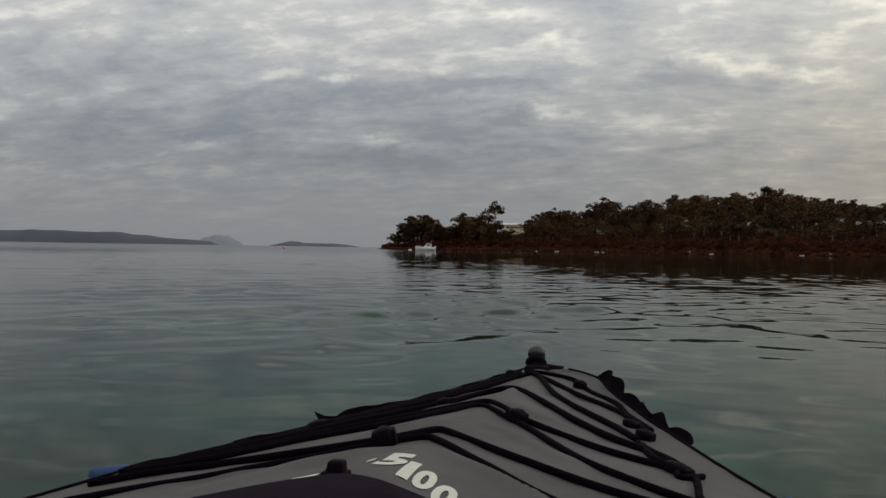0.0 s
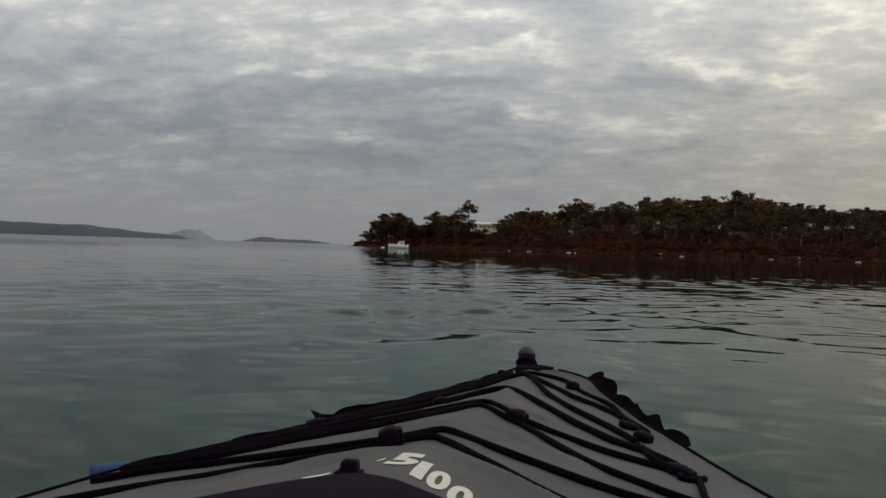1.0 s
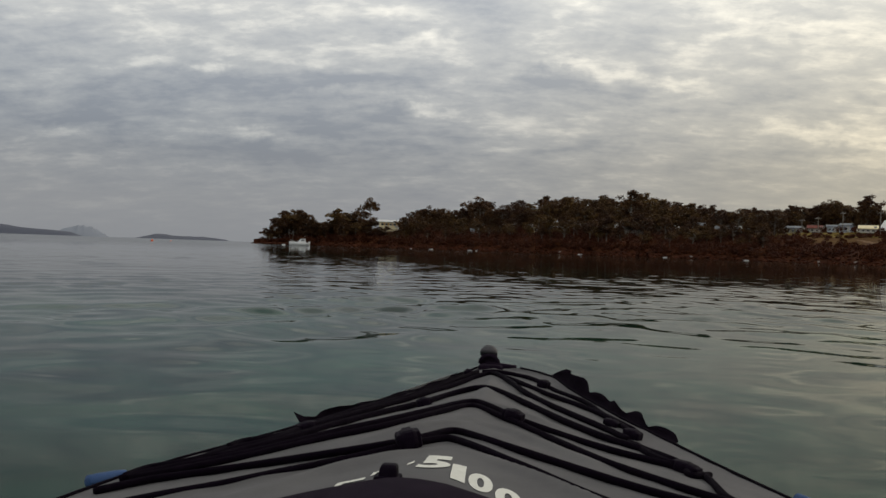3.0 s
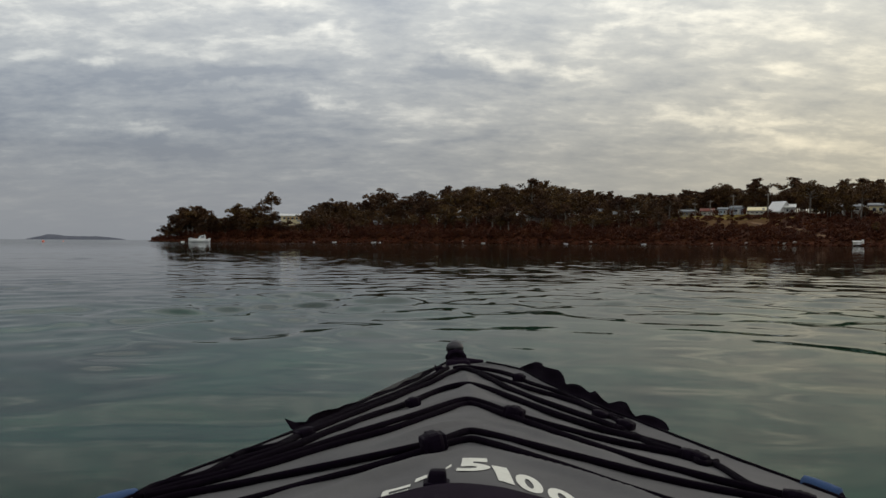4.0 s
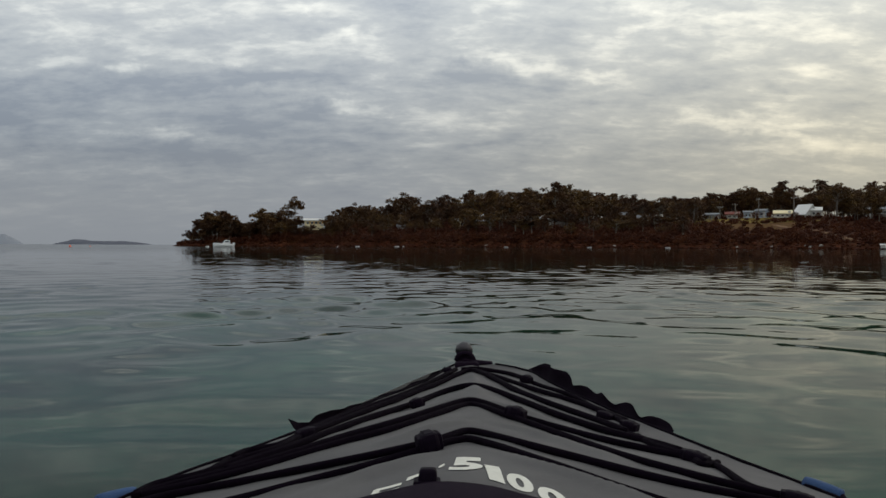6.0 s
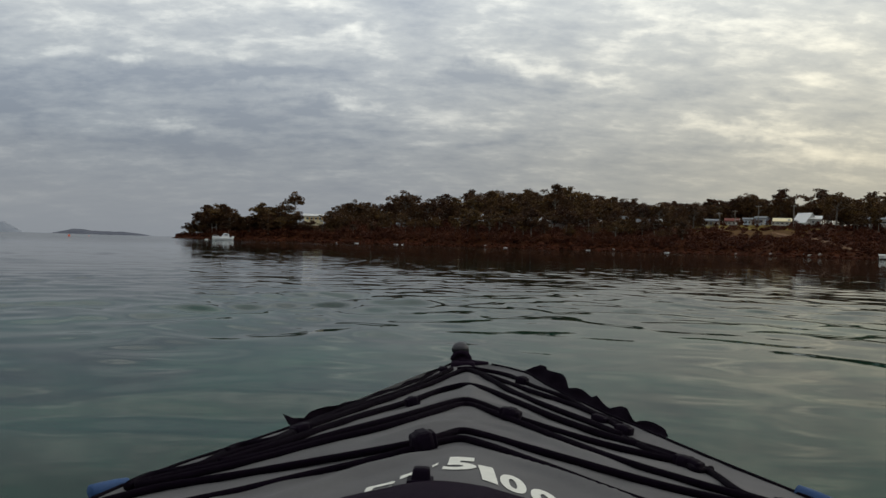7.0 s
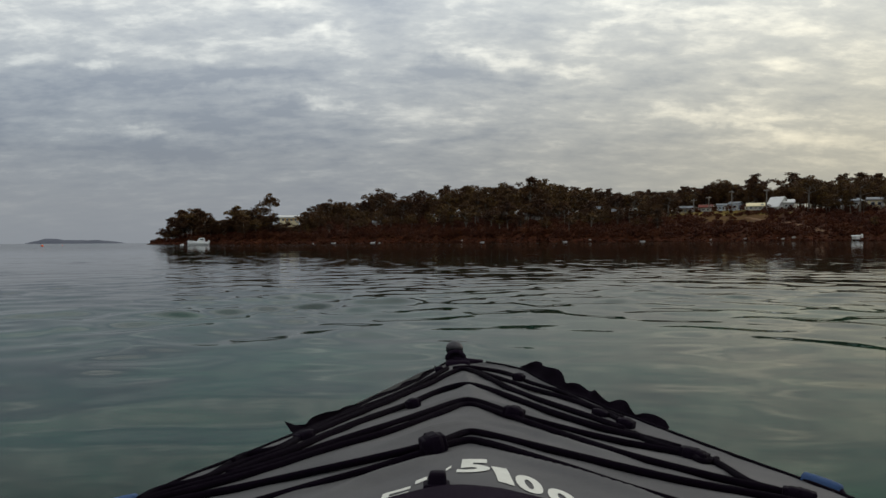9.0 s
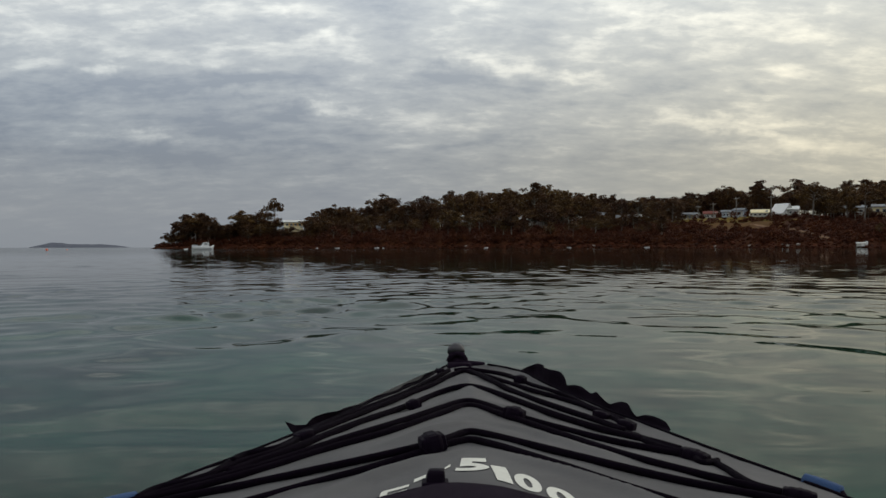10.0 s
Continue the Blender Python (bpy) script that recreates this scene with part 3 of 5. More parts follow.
# small trees that close the point
point = random.Random(13)
az = -16.4
while az < -7.7:
    if not -9.7 < az < -8.2:
        plant(point.choice(KINDS), az, point.uniform(5, 13), table(SKYLINE, az) * point.uniform(0.5, 0.9), point.uniform(0, 6.3), point.uniform(1.0, 1.5))
    az += point.uniform(0.3, 0.45)
# the wood behind and in front of them
az = -15.9
while az < 29:
    el = table(SKYLINE, az)
    deep = 4 if az > -7.5 else 2
    for j in range(deep):
        s = (rng.uniform(6, 24) if az < -7.5 else (6 + 62 * (j + rng.random()) / deep))
        if clearing(az, s):
            if 13.9 < az < 26:
                s = rng.uniform(75, 95)
            else:
                continue
        low = 0.50 + 0.42 * min(1.0, s / 60) if az > -7.5 else rng.uniform(0.55, 0.9)
        if az > 13.5 and s < 40:
            if rng.random() < 0.75:
                continue
            low = 0.3
        plant(rng.choice(KINDS), az + rng.uniform(-0.35, 0.35), s, el * min(0.97, low * rng.uniform(0.85, 1.08)), rng.uniform(0, 6.3), rng.uniform(0.95, 1.35))
    az += 0.72 if az > -7.5 else 0.42
# a closed back row behind the houses, and low growth in front of the bungalow
az = 8.0
while az < 30:
    plant(rng.choice(KINDS), az, rng.uniform(78, 112), table(SKYLINE, az) * rng.uniform(0.84, 1.0), rng.uniform(0, 6.3), rng.uniform(1.0, 1.4))
    az += 0.8
for az, s, el in ((-9.5, 7, 1.2), (-9.1, 6, 1.08), (-8.75, 6, 1.05), (-8.4, 7, 1.12), (-8.0, 6, 1.2), (-9.3, 30, 1.62), (-8.8, 34, 1.5), (-8.3, 31, 1.55), (-7.9, 20, 1.7), (-12.7, 6, 1.1), (-10.9, 6, 1.2), (-11.6, 5, 1.3),
                  (13.95, 54, 2.0), (15.15, 57, 1.9), (16.2, 57, 1.85), (16.98, 58, 1.95), (17.8, 56, 1.9), (19.2, 56, 1.75), (18.3, 52, 1.62), (20.05, 48, 1.6), (23.0, 50, 2.0), (23.65, 50, 1.95), (24.35, 49, 1.9), (25.1, 48, 1.8), (20.95, 56, 2.4), (21.3, 52, 2.5), (21.6, 50, 2.5), (21.9, 52, 2.45), (22.5, 50, 2.5), (23.3, 48, 2.4), (22.2, 48, 2.4), (22.7, 46, 2.2), (23.9, 45, 2.0),
                  (24.1, 44, 2.3), (25.4, 46, 2.4), (21.2, 30, 1.4), (22.0, 24, 1.2), (23.2, 30, 1.5), (24.9, 28, 1.5), (13.5, 30, 1.5), (12.8, 28, 1.5)):
    plant(rng.choice(KINDS), az, s, el, rng.uniform(0, 6.3), rng.uniform(1.1, 1.5))


def make_far_wood():
    """The closed canopy behind the single trees: trunks and clumped crowns in one joined mesh."""
    rng = random.Random(77)
    verts, faces = [], []
    for i in range(960):
        az = rng.uniform(-15.4, 31) if i < 400 else rng.uniform(7, 30) if i < 620 else rng.uniform(-7.4, 26)
        left = az < -7.6
        s = rng.uniform(7, 26) if left else (rng.uniform(22, 115) if i < 400 else rng.uniform(75, 118) if i < 620 else rng.uniform(40, 100))
        if clearing(az, s) or (13.9 < az < 26 and s < 74):
            continue
        if -9.7 < az < -7.9:
            continue
        d, g = shore(az) + s, ground(az, s)
        reach = rng.uniform(0.55, 0.9) if left else (0.52 + 0.42 * min(1.0, s / 80)) * rng.uniform(0.86, 1.04) if i < 620 else rng.uniform(0.84, 1.0)
        top = 0.55 + d * math.tan(radians(table(SKYLINE, az) * min(0.985, reach)))
        tall = top - g
        if tall < 2.5:
            continue
        foot = polar(az, d, g)
        wide = rng.uniform(1.3, 2.6) if i < 620 else rng.uniform(0.8, 1.7)
        lean = Vector((rng.uniform(-0.5, 0.5), rng.uniform(-0.5, 0.5), 0))
        o = len(verts)
        verts += [foot + Vector(v) for v in ((-0.14, 0, -0.5), (0.14, 0, -0.5), (0, 0.2, -0.5))] + [foot + lean + Vector((0, 0, tall * 0.9))]
        faces += [(o, o + 1, o + 3), (o + 1, o + 2, o + 3), (o + 2, o, o + 3)]
        for k in range(9):
            u = 0.42 + 0.55 * k / 8
            a = rng.uniform(0, 6.3)
            q = wide * math.sin(math.pi * (u * 0.75 + 0.12)) * rng.uniform(0.3, 0.9)
            leaf_clump(verts, faces, foot + lean * u + Vector((q * math.cos(a), q * math.sin(a), tall * u - 0.5)), 1.05, 0.62, 40, 0.40, rng)
    tagged(mesh_object("far_wood", verts, faces, WOOD_LEAF), "closed dark canopy of the eucalypt wood", "woodland", kind="stuff")


make_far_wood()


def make_scrub():
    """Low dark bushes under the trees and down the bank, one joined mesh."""
    rng = random.Random(8)
    verts, faces = [], []
    for _ in range(2600):
        az = rng.uniform(-16.8, 33)
        s = 3.0 + 50 * rng.random() ** 1.4
        if az < -8:
            s = 2.5 + 20 * rng.random()
        if (13.9 < az < 20.6 and 46 < s < 74) or (12.3 < az < 14.2 and 33 < s < 51):
            continue
        if 17.4 < az < 22.7 and abs(s - (37 - 33 * (az - 17.6) / 5)) < 2.6:
            continue
        if -9.6 < az < -8.0 and s > 11:
            continue
        if 15.3 < az < 19.8 and 26 < s < 42 and rng.random() < 0.45:
            continue
        if 14.5 < az < 22 and rng.random() < 0.12:
            continue
        h = rng.uniform(0.5, 1.35) if az > 13.5 else rng.uniform(0.9, 2.6)
        if az < -15:
            h *= 0.6
        c = polar(az, shore(az) + s, ground(az, s) + 0.4 * h)
        for _ in range(2):
            o = Vector((rng.uniform(-1, 1), rng.uniform(-1, 1), rng.uniform(-0.1, 0.4))) * h * 0.6
            leaf_clump(verts, faces, c + o, h * 0.9, h * 0.65, 42, 0.42, rng)
    # garden bushes between and below the houses
    for az, s, h in ((14.05, 55, 1.4), (15.15, 57, 1.6), (15.3, 53, 0.8), (16.15, 57, 1.7), (16.98, 56, 1.8), (17.1, 52, 0.7), (17.75, 57, 1.7), (18.0, 52, 0.8),
                     (19.15, 56, 1.8), (19.35, 53, 1.0), (19.8, 51, 1.1), (20.1, 53, 1.2), (20.5, 56, 1.5), (20.9, 54, 1.7), (14.8, 52, 0.6), (16.5, 51, 0.6), (18.6, 50, 0.7), (23.2, 52, 1.5), (24.0, 50, 1.6), (19.45, 51.5, 1.5), (19.65, 51, 1.7), (19.9, 51.5, 1.4)):
        c = polar(az, shore(az) + s, ground(az, s) + 0.4 * h)
        for _ in range(4):
            o = Vector((rng.uniform(-1, 1), rng.uniform(-1, 1), rng.uniform(-0.1, 0.5))) * h * 0.55
            leaf_clump(verts, faces, c + o, h * 0.7, h * 0.6, 60, 0.34, rng)
    tagged(mesh_object("scrub", verts, faces, SHRUB), "dense dark coastal scrub under the trees", "scrub", kind="stuff")


make_scrub()


# ---------------------------------------------------------------- far islands
def island(name, az0, az1, dist, peaks, mat, label):
    """A long low hill: ridge heights along its length, falling to the water on both sides."""
    n, k = 60, 10
    verts = []
    for i in range(n + 1):
        u = i / n
        az = az0 + (az1 - az0) * u
        h = table(peaks, u) * (1 + 0.06 * noise.noise((u * 22, dist * 0.01, 0)))
        for j in range(k + 1):
            v = j / k
            z = h * math.sin(math.pi * v) ** 0.8 * (1 + 0.12 * noise.noise((u * 14, v * 5, 2.0))) - 1.0
            verts.append(polar(az, dist + (v - 0.5) * dist * 0.08, z))
    faces = [(i * (k + 1) + j, i * (k + 1) + j + 1, (i + 1) * (k + 1) + j + 1, (i + 1) * (k + 1) + j) for i in range(n) for j in range(k)]
    ob = mesh_object(name, verts, faces, mat)
    smooth(ob)
    tagged(ob, label, "island", kind="structure")


# the islands' blue-grey is air haze carried by their base colour
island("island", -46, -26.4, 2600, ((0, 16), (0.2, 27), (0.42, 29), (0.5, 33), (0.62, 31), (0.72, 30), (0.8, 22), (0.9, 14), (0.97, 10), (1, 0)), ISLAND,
       "long low island across the bay, tinted grey-blue for haze")
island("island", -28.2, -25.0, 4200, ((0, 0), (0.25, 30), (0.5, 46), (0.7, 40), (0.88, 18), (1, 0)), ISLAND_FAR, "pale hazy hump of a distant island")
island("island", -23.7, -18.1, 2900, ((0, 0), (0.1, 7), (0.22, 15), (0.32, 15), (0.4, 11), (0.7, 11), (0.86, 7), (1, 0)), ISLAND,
       "small flat island near the headland, tinted grey-blue for haze")


# ---------------------------------------------------------------- houses
def gable(bm, w, d, h, rise, over=0.4, thick=0.18, along="x"):
    """A pitched roof with its ridge along x or y, sitting on walls of height h."""
    a, b = (w / 2 + over, d / 2 + over)
    if along == "x":
        prof = [(-b, h - 0.1), (0, h + rise), (b, h - 0.1)]
        ends = [[Vector((x, p, z)) for p, z in prof] for x in (-a, a)]
    else:
        prof = [(-a, h - 0.1), (0, h + rise), (a, h - 0.1)]
        ends = [[Vector((p, y, z)) for p, z in prof] for y in (b, -b)]
    low = [[bm.verts.new(v) for v in e] for e in ends]
    up = [[bm.verts.new(v + Vector((0, 0, thick))) for v in e] for e in ends]
    for i in range(2):
        bm.faces.new((up[0][i], up[0][i + 1], up[1][i + 1], up[1][i]))
        bm.faces.new((low[0][i + 1], low[0][i], low[1][i], low[1][i + 1]))
        for e in (0, 1):
            bm.faces.new((low[e][i], low[e][i + 1], up[e][i + 1], up[e][i]) if e else (low[e][i + 1], low[e][i], up[e][i], up[e][i + 1]))
    for i in (0, 2):
        bm.faces.new((low[0][i], low[1][i], up[1][i], up[0][i]))
    bmesh.ops.recalc_face_normals(bm, faces=bm.faces)


def house(az, s, w, d, h, rise, wall_mat, roof_mat, label, turn=0.0, along="x", windows=3, verandah=False, chimney=False, z=None, name="house"):
    g = (ground(az, s) if z is None else z) - 0.1
    ob = thing(name, label, "house", standing(az, shore(az) + s, g, turn), "houses on the headland")
    bm = box((0, 0, h / 2 - 0.6), (w, d, h + 1.2))
    # gable ends
    if along == "x":
        for x in (-w / 2, w / 2):
            bm.faces.new([bm.verts.new(v) for v in ((x, -d / 2, h), (x, d / 2, h), (x, 0, h + rise))])
    else:
        for y in (-d / 2, d / 2):
            bm.faces.new([bm.verts.new(v) for v in ((-w / 2, y, h), (w / 2, y, h), (0, y, h + rise))])
    part("wall", bm, wall_mat, ob)
    bm = bmesh.new()
    gable(bm, w, d, h, rise, along=along)
    roof = part("roof", bm, roof_mat, ob)
    if chimney:
        part("chimney", box((w * 0.25, d * 0.1, h + rise), (0.6, 0.6, 1.4), 0.03), GREY_WALL, roof)
    step = w / (windows + 0.6)
    for i in range(windows):
        x = (i - (windows - 1) / 2) * step
        win = part("window", box((x, -d / 2 - 0.03, h * 0.56), (step * 0.62, 0.10, h * 0.40), 0.01), WHITE_PAINT, ob, "white window frame")
        part("pane", box((x, -d / 2 - 0.085, h * 0.56), (step * 0.52, 0.02, h * 0.33)), DARK_GLASS, win)
    part("door", box((w / 2 - 0.75 * step * 0.5, -d / 2 - 0.03, 1.0), (0.85, 0.08, 2.0), 0.01), GREY_WALL, ob)
    if verandah:
        part("verandah_roof", box((0, -d / 2 - 1.2, h - 0.25), (w + 0.6, 2.6, 0.14), 0.02), roof_mat, ob)
        part("verandah_floor", box((0, -d / 2 - 1.2, -0.1), (w, 2.4, 0.35), 0.02), GREY_WALL, ob)
        for i in range(5):
            part("verandah_post", box(((i - 2) * w / 4.2, -d / 2 - 2.3, h / 2), (0.16, 0.16, h - 0.3), 0.01), WHITE_PAINT, ob)
    return ob


lookout = house(-8.95, 17, 6.4, 6, 1.9, 0.6, CREAM, PALE_ROOF, "cream bungalow with pale roof and ochre window panels above trees", windows=4, z=7.1)
for i in range(4):
    part("shutter", box(((i - 1.5) * 1.39 + 0.68, -3.05, 1.1), (0.44, 0.08, 0.9), 0.01), OCHRE, lookout, "ochre window panel")
house(-12.75, 14, 4.2, 4, 2.6, 0.7, CREAM, GREY_ROOF, "small cream cottage half hidden by trunks", windows=2, z=4.6)
house(5.6, 38, 5.4, 5, 1.6, 0.6, GREY_WALL, PALE_ROOF, "low house with a pale roof among the trees", windows=3, z=8.0)
house(9.4, 40, 4.2, 5, 2.5, 0.9, GREY_WALL, GREY_ROOF, "grey house glimpsed between trees", windows=2, z=8.2)
house(10.7, 36, 3.6, 5, 2.4, 0.9, CREAM, GREY_ROOF, "small cream house glimpsed between trees", windows=2, z=7.0)
house(11.75, 38, 4.4, 5, 2.4, 0.9, GREY_WALL, PALE_ROOF, "grey house with a pale roof among trees", windows=2, z=7.2)
house(14.55, 60, 4.4, 5, 1.9, 0.5, CREAM, GREY_ROOF, "cream house with a white-posted verandah on the grass terrace", windows=3, verandah=True)
house(15.70, 62, 3.8, 5, 1.5, 0.8, GREY_WALL, RED_ROOF, "low house with a rust-red roof", windows=2)
house(16.58, 60, 2.5, 4, 1.9, 0.5, BLUE_WALL, GREY_ROOF, "pale blue cottage with two dark windows", windows=2)
house(17.35, 66, 3.0, 5, 2.2, 0.6, BLUE_WALL, GREY_ROOF, "blue-grey house behind a pole", windows=2, turn=-15)
house(18.45, 61, 4.8, 5, 1.3, 0.9, GREY_WALL, CREAM, "low house with a broad cream roof", windows=3)
house(19.65, 56, 4.2, 5.2, 1.2, 2.9, WHITE_PAINT, WHITE_PAINT, "steep white-roofed house at the edge of the terrace", turn=42, along="y", windows=2)
house(20.2, 61, 3.0, 5, 2.0, 0.9, GREY_WALL, PALE_ROOF, "lean-to annex beside the white-roofed house", windows=2)
house(23.3, 60, 6.0, 5, 1.8, 0.7, GREY_WALL, GREY_ROOF, "grey house behind trees", windows=3, turn=12)
house(24.75, 56, 4.2, 6, 2.4, 0.6, CREAM, GREY_ROOF, "cream house with a grey roof behind trees", windows=2)
house(26.6, 54, 5.0, 6, 2.8, 1.0, WHITE_PAINT, GREY_ROOF, "white house with a grey roof near the trees", windows=3)
house(-3.7, 26, 3.0, 4, 2.0, 0.7, GREY_WALL, GREY_ROOF, "small grey shack hidden in the trees", windows=1, z=5.0)
house(-0.2, 30, 3.0, 4, 2.2, 0.7, CREAM, GREY_ROOF, "small shack hidden deep in the trees", windows=2, z=6.8)


def boat_shed(az, s, w, label):
    """White hut on short stilts at the water's edge."""
    ob = thing("boat_shed", label, "shed", standing(az, shore(az) + s, 0.0) @ Matrix.Diagonal((1, 1, 0.5, 1)))
    part("wall", box((0, 0, 1.45), (w, 2.2, 1.3), 0.02), WHITE_PAINT, ob)
    bm = bmesh.new()
    gable(bm, w, 2.2, 2.1, 0.35, over=0.2, thick=0.08)
    part("roof", bm, PALE_ROOF, ob)
    part("deck", box((0.4, -0.4, 0.72), (w + 1.6, 3.2, 0.14), 0.02), POLE_WOOD, ob)
    part("door", box((-w * 0.2, -1.13, 1.35), (0.8, 0.06, 1.1), 0.01), GREY_WALL, ob)
    for x in (-w / 2, 0, w / 2 + 0.9):
        for y in (-1.7, 0.9):
            bm = bmesh.new()
            tube(bm, [(x, y, -0.6), (x, y, 0.68)], 0.09, 8)
            part("stilt", bm, POLE_WOOD, ob)
    return ob


boat_shed(23.72, -0.6, 1.55, "small white boat shed on stilts over the water")


def water_tank(az, s):
    bm = bmesh.new()
    tube(bm, [(0, 0, -0.6), (0, 0, 0.85), (0, 0, 1.0)], [0.28, 0.28, 0.08], 20)
    ob = part("water_tank", bm, WHITE_PAINT)
    ob.matrix_basis = standing(az, shore(az) + s, max(0.5, ground(az, s)))
    tagged(ob, "small white tank beside the boat shed", "tank")


water_tank(24.02, 0.8)


def utility_pole(az, s, top_angle, arms=1):
    d, g = shore(az) + s, ground(az, s)
    h = 0.55 + d * math.tan(radians(top_angle)) - g
    ob = thing("utility_pole", "weathered wooden power pole with a crossarm", "pole", standing(az, d, g, 20), "power poles")
    bm = bmesh.new()
    tube(bm, [(0, 0, -0.8), (0, 0, h * 0.5), (0, 0, h)], [0.16, 0.14, 0.11], 8)
    part("post", bm, POLE_WOOD, ob)
    arm = part("crossarm", box((0, 0, h - 0.5), (1.8, 0.12, 0.14), 0.01), POLE_WOOD, ob)
    for x in (-0.75, -0.3, 0.3, 0.75):
        bm = bmesh.new()
        tube(bm, [(x, 0, h - 0.43), (x, 0, h - 0.36), (x, 0, h - 0.26)], [0.03, 0.06, 0.035], 8)
        part("insulator", bm, WHITE_PAINT, arm)


for az, s, el in ((13.25, 52, 2.65), (15.02, 53, 2.35), (15.87, 54, 2.5), (17.15, 55, 2.8), (19.05, 54, 2.85)):
    utility_pole(az, s, el)


# ---------------------------------------------------------------- boats and buoys
def hull_mesh(length, beam, free, deck_in=0.04, stations=14):
    """A planing hull, bow towards +x, with a hollow top edge; keel at z below 0."""
    bm = bmesh.new()
    rows = []
    for i in range(stations + 1):
        u = i / stations
        x = (u - 0.5) * length
        full = 1.0 if u < 0.5 else max(0.02, 1 - ((u - 0.5) / 0.5) ** 2.2)
        w = beam / 2 * full
        sheer = free * (1 + 0.35 * u * u)
        keel = -0.35 * free * (1 - max(0, u - 0.7) * 2.6)
        rows.append([bm.verts.new(v) for v in ((x + 0.12 * u * length * 0.0, -w, sheer), (x, -w * 0.92, sheer * 0.45), (x, -w * 0.72, keel * 0.3),
                                               (x, 0, keel), (x, w * 0.72, keel * 0.3), (x, w * 0.92, sheer * 0.45), (x, w, sheer),
                                               (x, w - deck_in * full, sheer), (x, w * 0.7, sheer * 0.4), (x, -w * 0.7, sheer * 0.4), (x, -w + deck_in * full, sheer))])
    for a, b in zip(rows, rows[1:]):
        for k in range(11):
            bm.faces.new((a[k], b[k], b[(k + 1) % 11], a[(k + 1) % 11]))
    bm.faces.new(rows[0])
    bm.faces.new(list(reversed(rows[-1])))
    bmesh.ops.recalc_face_normals(bm, faces=bm.faces)
    return bm


def motorboat(az, dist, turn):
    """White cabin runabout lying at anchor, outboard tilted at the stern."""
    ob = thing("motorboat", "white cabin runabout with an outboard lying at anchor", "boat", standing(az, dist, 0.02, turn, 0.74))
    smooth(part("hull", hull_mesh(5.6, 2.1, 0.95), GELCOAT, ob))
    part("foredeck", box((1.05, 0, 1.02), (2.2, 1.3, 0.12), 0.05), GELCOAT, ob)
    bm = bmesh.new()
    for z, x0, x1, w in ((0.95, -1.9, 0.2, 0.86), (1.45, -1.85, -0.05, 0.82), (1.95, -1.75, -0.45, 0.72), (2.02, -1.65, -0.58, 0.62)):
        for x, y in ((x0, -w), (x1, -w * 0.9), (x1, w * 0.9), (x0, w)):
            bm.verts.new((x, y, z))
    v = list(bm.verts)
    for i in range(3):
        for k in range(4):
            bm.faces.new((v[i * 4 + k], v[i * 4 + (k + 1) % 4], v[i * 4 + 4 + (k + 1) % 4], v[i * 4 + 4 + k]))
    bm.faces.new(v[12:16])
    cabin = part("cabin", bm, GELCOAT, ob)
    for side in (-1, 1):
        part("side_window", box((-0.95, side * 0.815, 1.62), (1.0, 0.05, 0.30), 0.01), DARK_GLASS, cabin)
    part("windscreen", box((-0.20, 0, 1.66), (0.06, 1.2, 0.32), 0.01, None), DARK_GLASS, cabin)
    bm = bmesh.new()
    for side in (-0.9, 0.9):
        tube(bm, [(1.0, side * 0.8, 1.0), (1.0, side * 0.8, 1.35), (2.3, side * 0.32, 1.5), (2.55, 0, 1.5)], 0.018, 6)
    part("bow_rail", bm, PALE_ROOF, ob)
    bm = bmesh.new()
    tube(bm, [(-1.7, 0, 2.0), (-1.75, 0, 3.0)], 0.015, 5)
    part("aerial", bm, WHITE_PAINT, cabin)
    motor = part("outboard", box((-3.05, 0, 1.0), (0.5, 0.42, 0.62), 0.1), OUTBOARD, ob, "white outboard cowling")
    part("outboard_leg", box((-3.1, 0, 0.25), (0.18, 0.12, 1.0), 0.03), OUTBOARD, motor)


motorboat(-14.25, 205, 190)


def dinghy(az, dist, turn, length, label, group="small boats along the shore", z=0.02):
    ob = thing("dinghy", label, "boat", standing(az, dist, z, turn, 0.6), group)
    smooth(part("hull", hull_mesh(length, length * 0.42, length * 0.17), GELCOAT, ob))
    for x in (-0.2, 0.18):
        part("thwart", box((x * length, 0, length * 0.12), (0.22, length * 0.34, 0.04), 0.01), POLE_WOOD, ob)
    return ob


dinghy(-15.12, 203, 68, 2.0, "small white dinghy moored astern of the runabout")
dinghy(-7.55, 300, 80, 1.4, "small white dinghy at the water's edge")
dinghy(-6.35, 300, 10, 2.2, "white dinghy at the water's edge")
dinghy(-4.0, 296, 5, 2.4, "long white dinghy moored off the rocks")
dinghy(-3.6, 297, 60, 1.6, "small white tender moored off the rocks")
dinghy(2.6, 284, 20, 2.0, "white dinghy moored off the wooded shore")
dinghy(7.55, 272, 15, 2.0, "white dinghy moored below the trees")
dinghy(12.1, 260, 5, 2.2, "white dinghy moored by the slope")


def buoy(az, dist, size, label):
    ob = thing("mooring_buoy", label, "buoy", standing(az, dist, 0.0), "mooring buoys")
    bm = bmesh.new()
    n = 9
    tube(bm, [(0, 0, size * (-0.5 + 1.5 * i / n)) for i in range(n + 1)],
         [max(0.02, size * 0.75 * math.sin(math.pi * (0.06 + 0.9 * i / n)) ** 0.7) for i in range(n + 1)], 14)
    smooth(part("float", bm, BUOY_RED, ob))
    bm = bmesh.new()
    tube(bm, [(size * 0.14 * math.cos(a), 0, size * 1.05 + size * 0.14 * math.sin(a)) for a in (0.52 * k for k in range(13))], size * 0.03, 6)
    part("ring", bm, PALE_ROOF, ob)


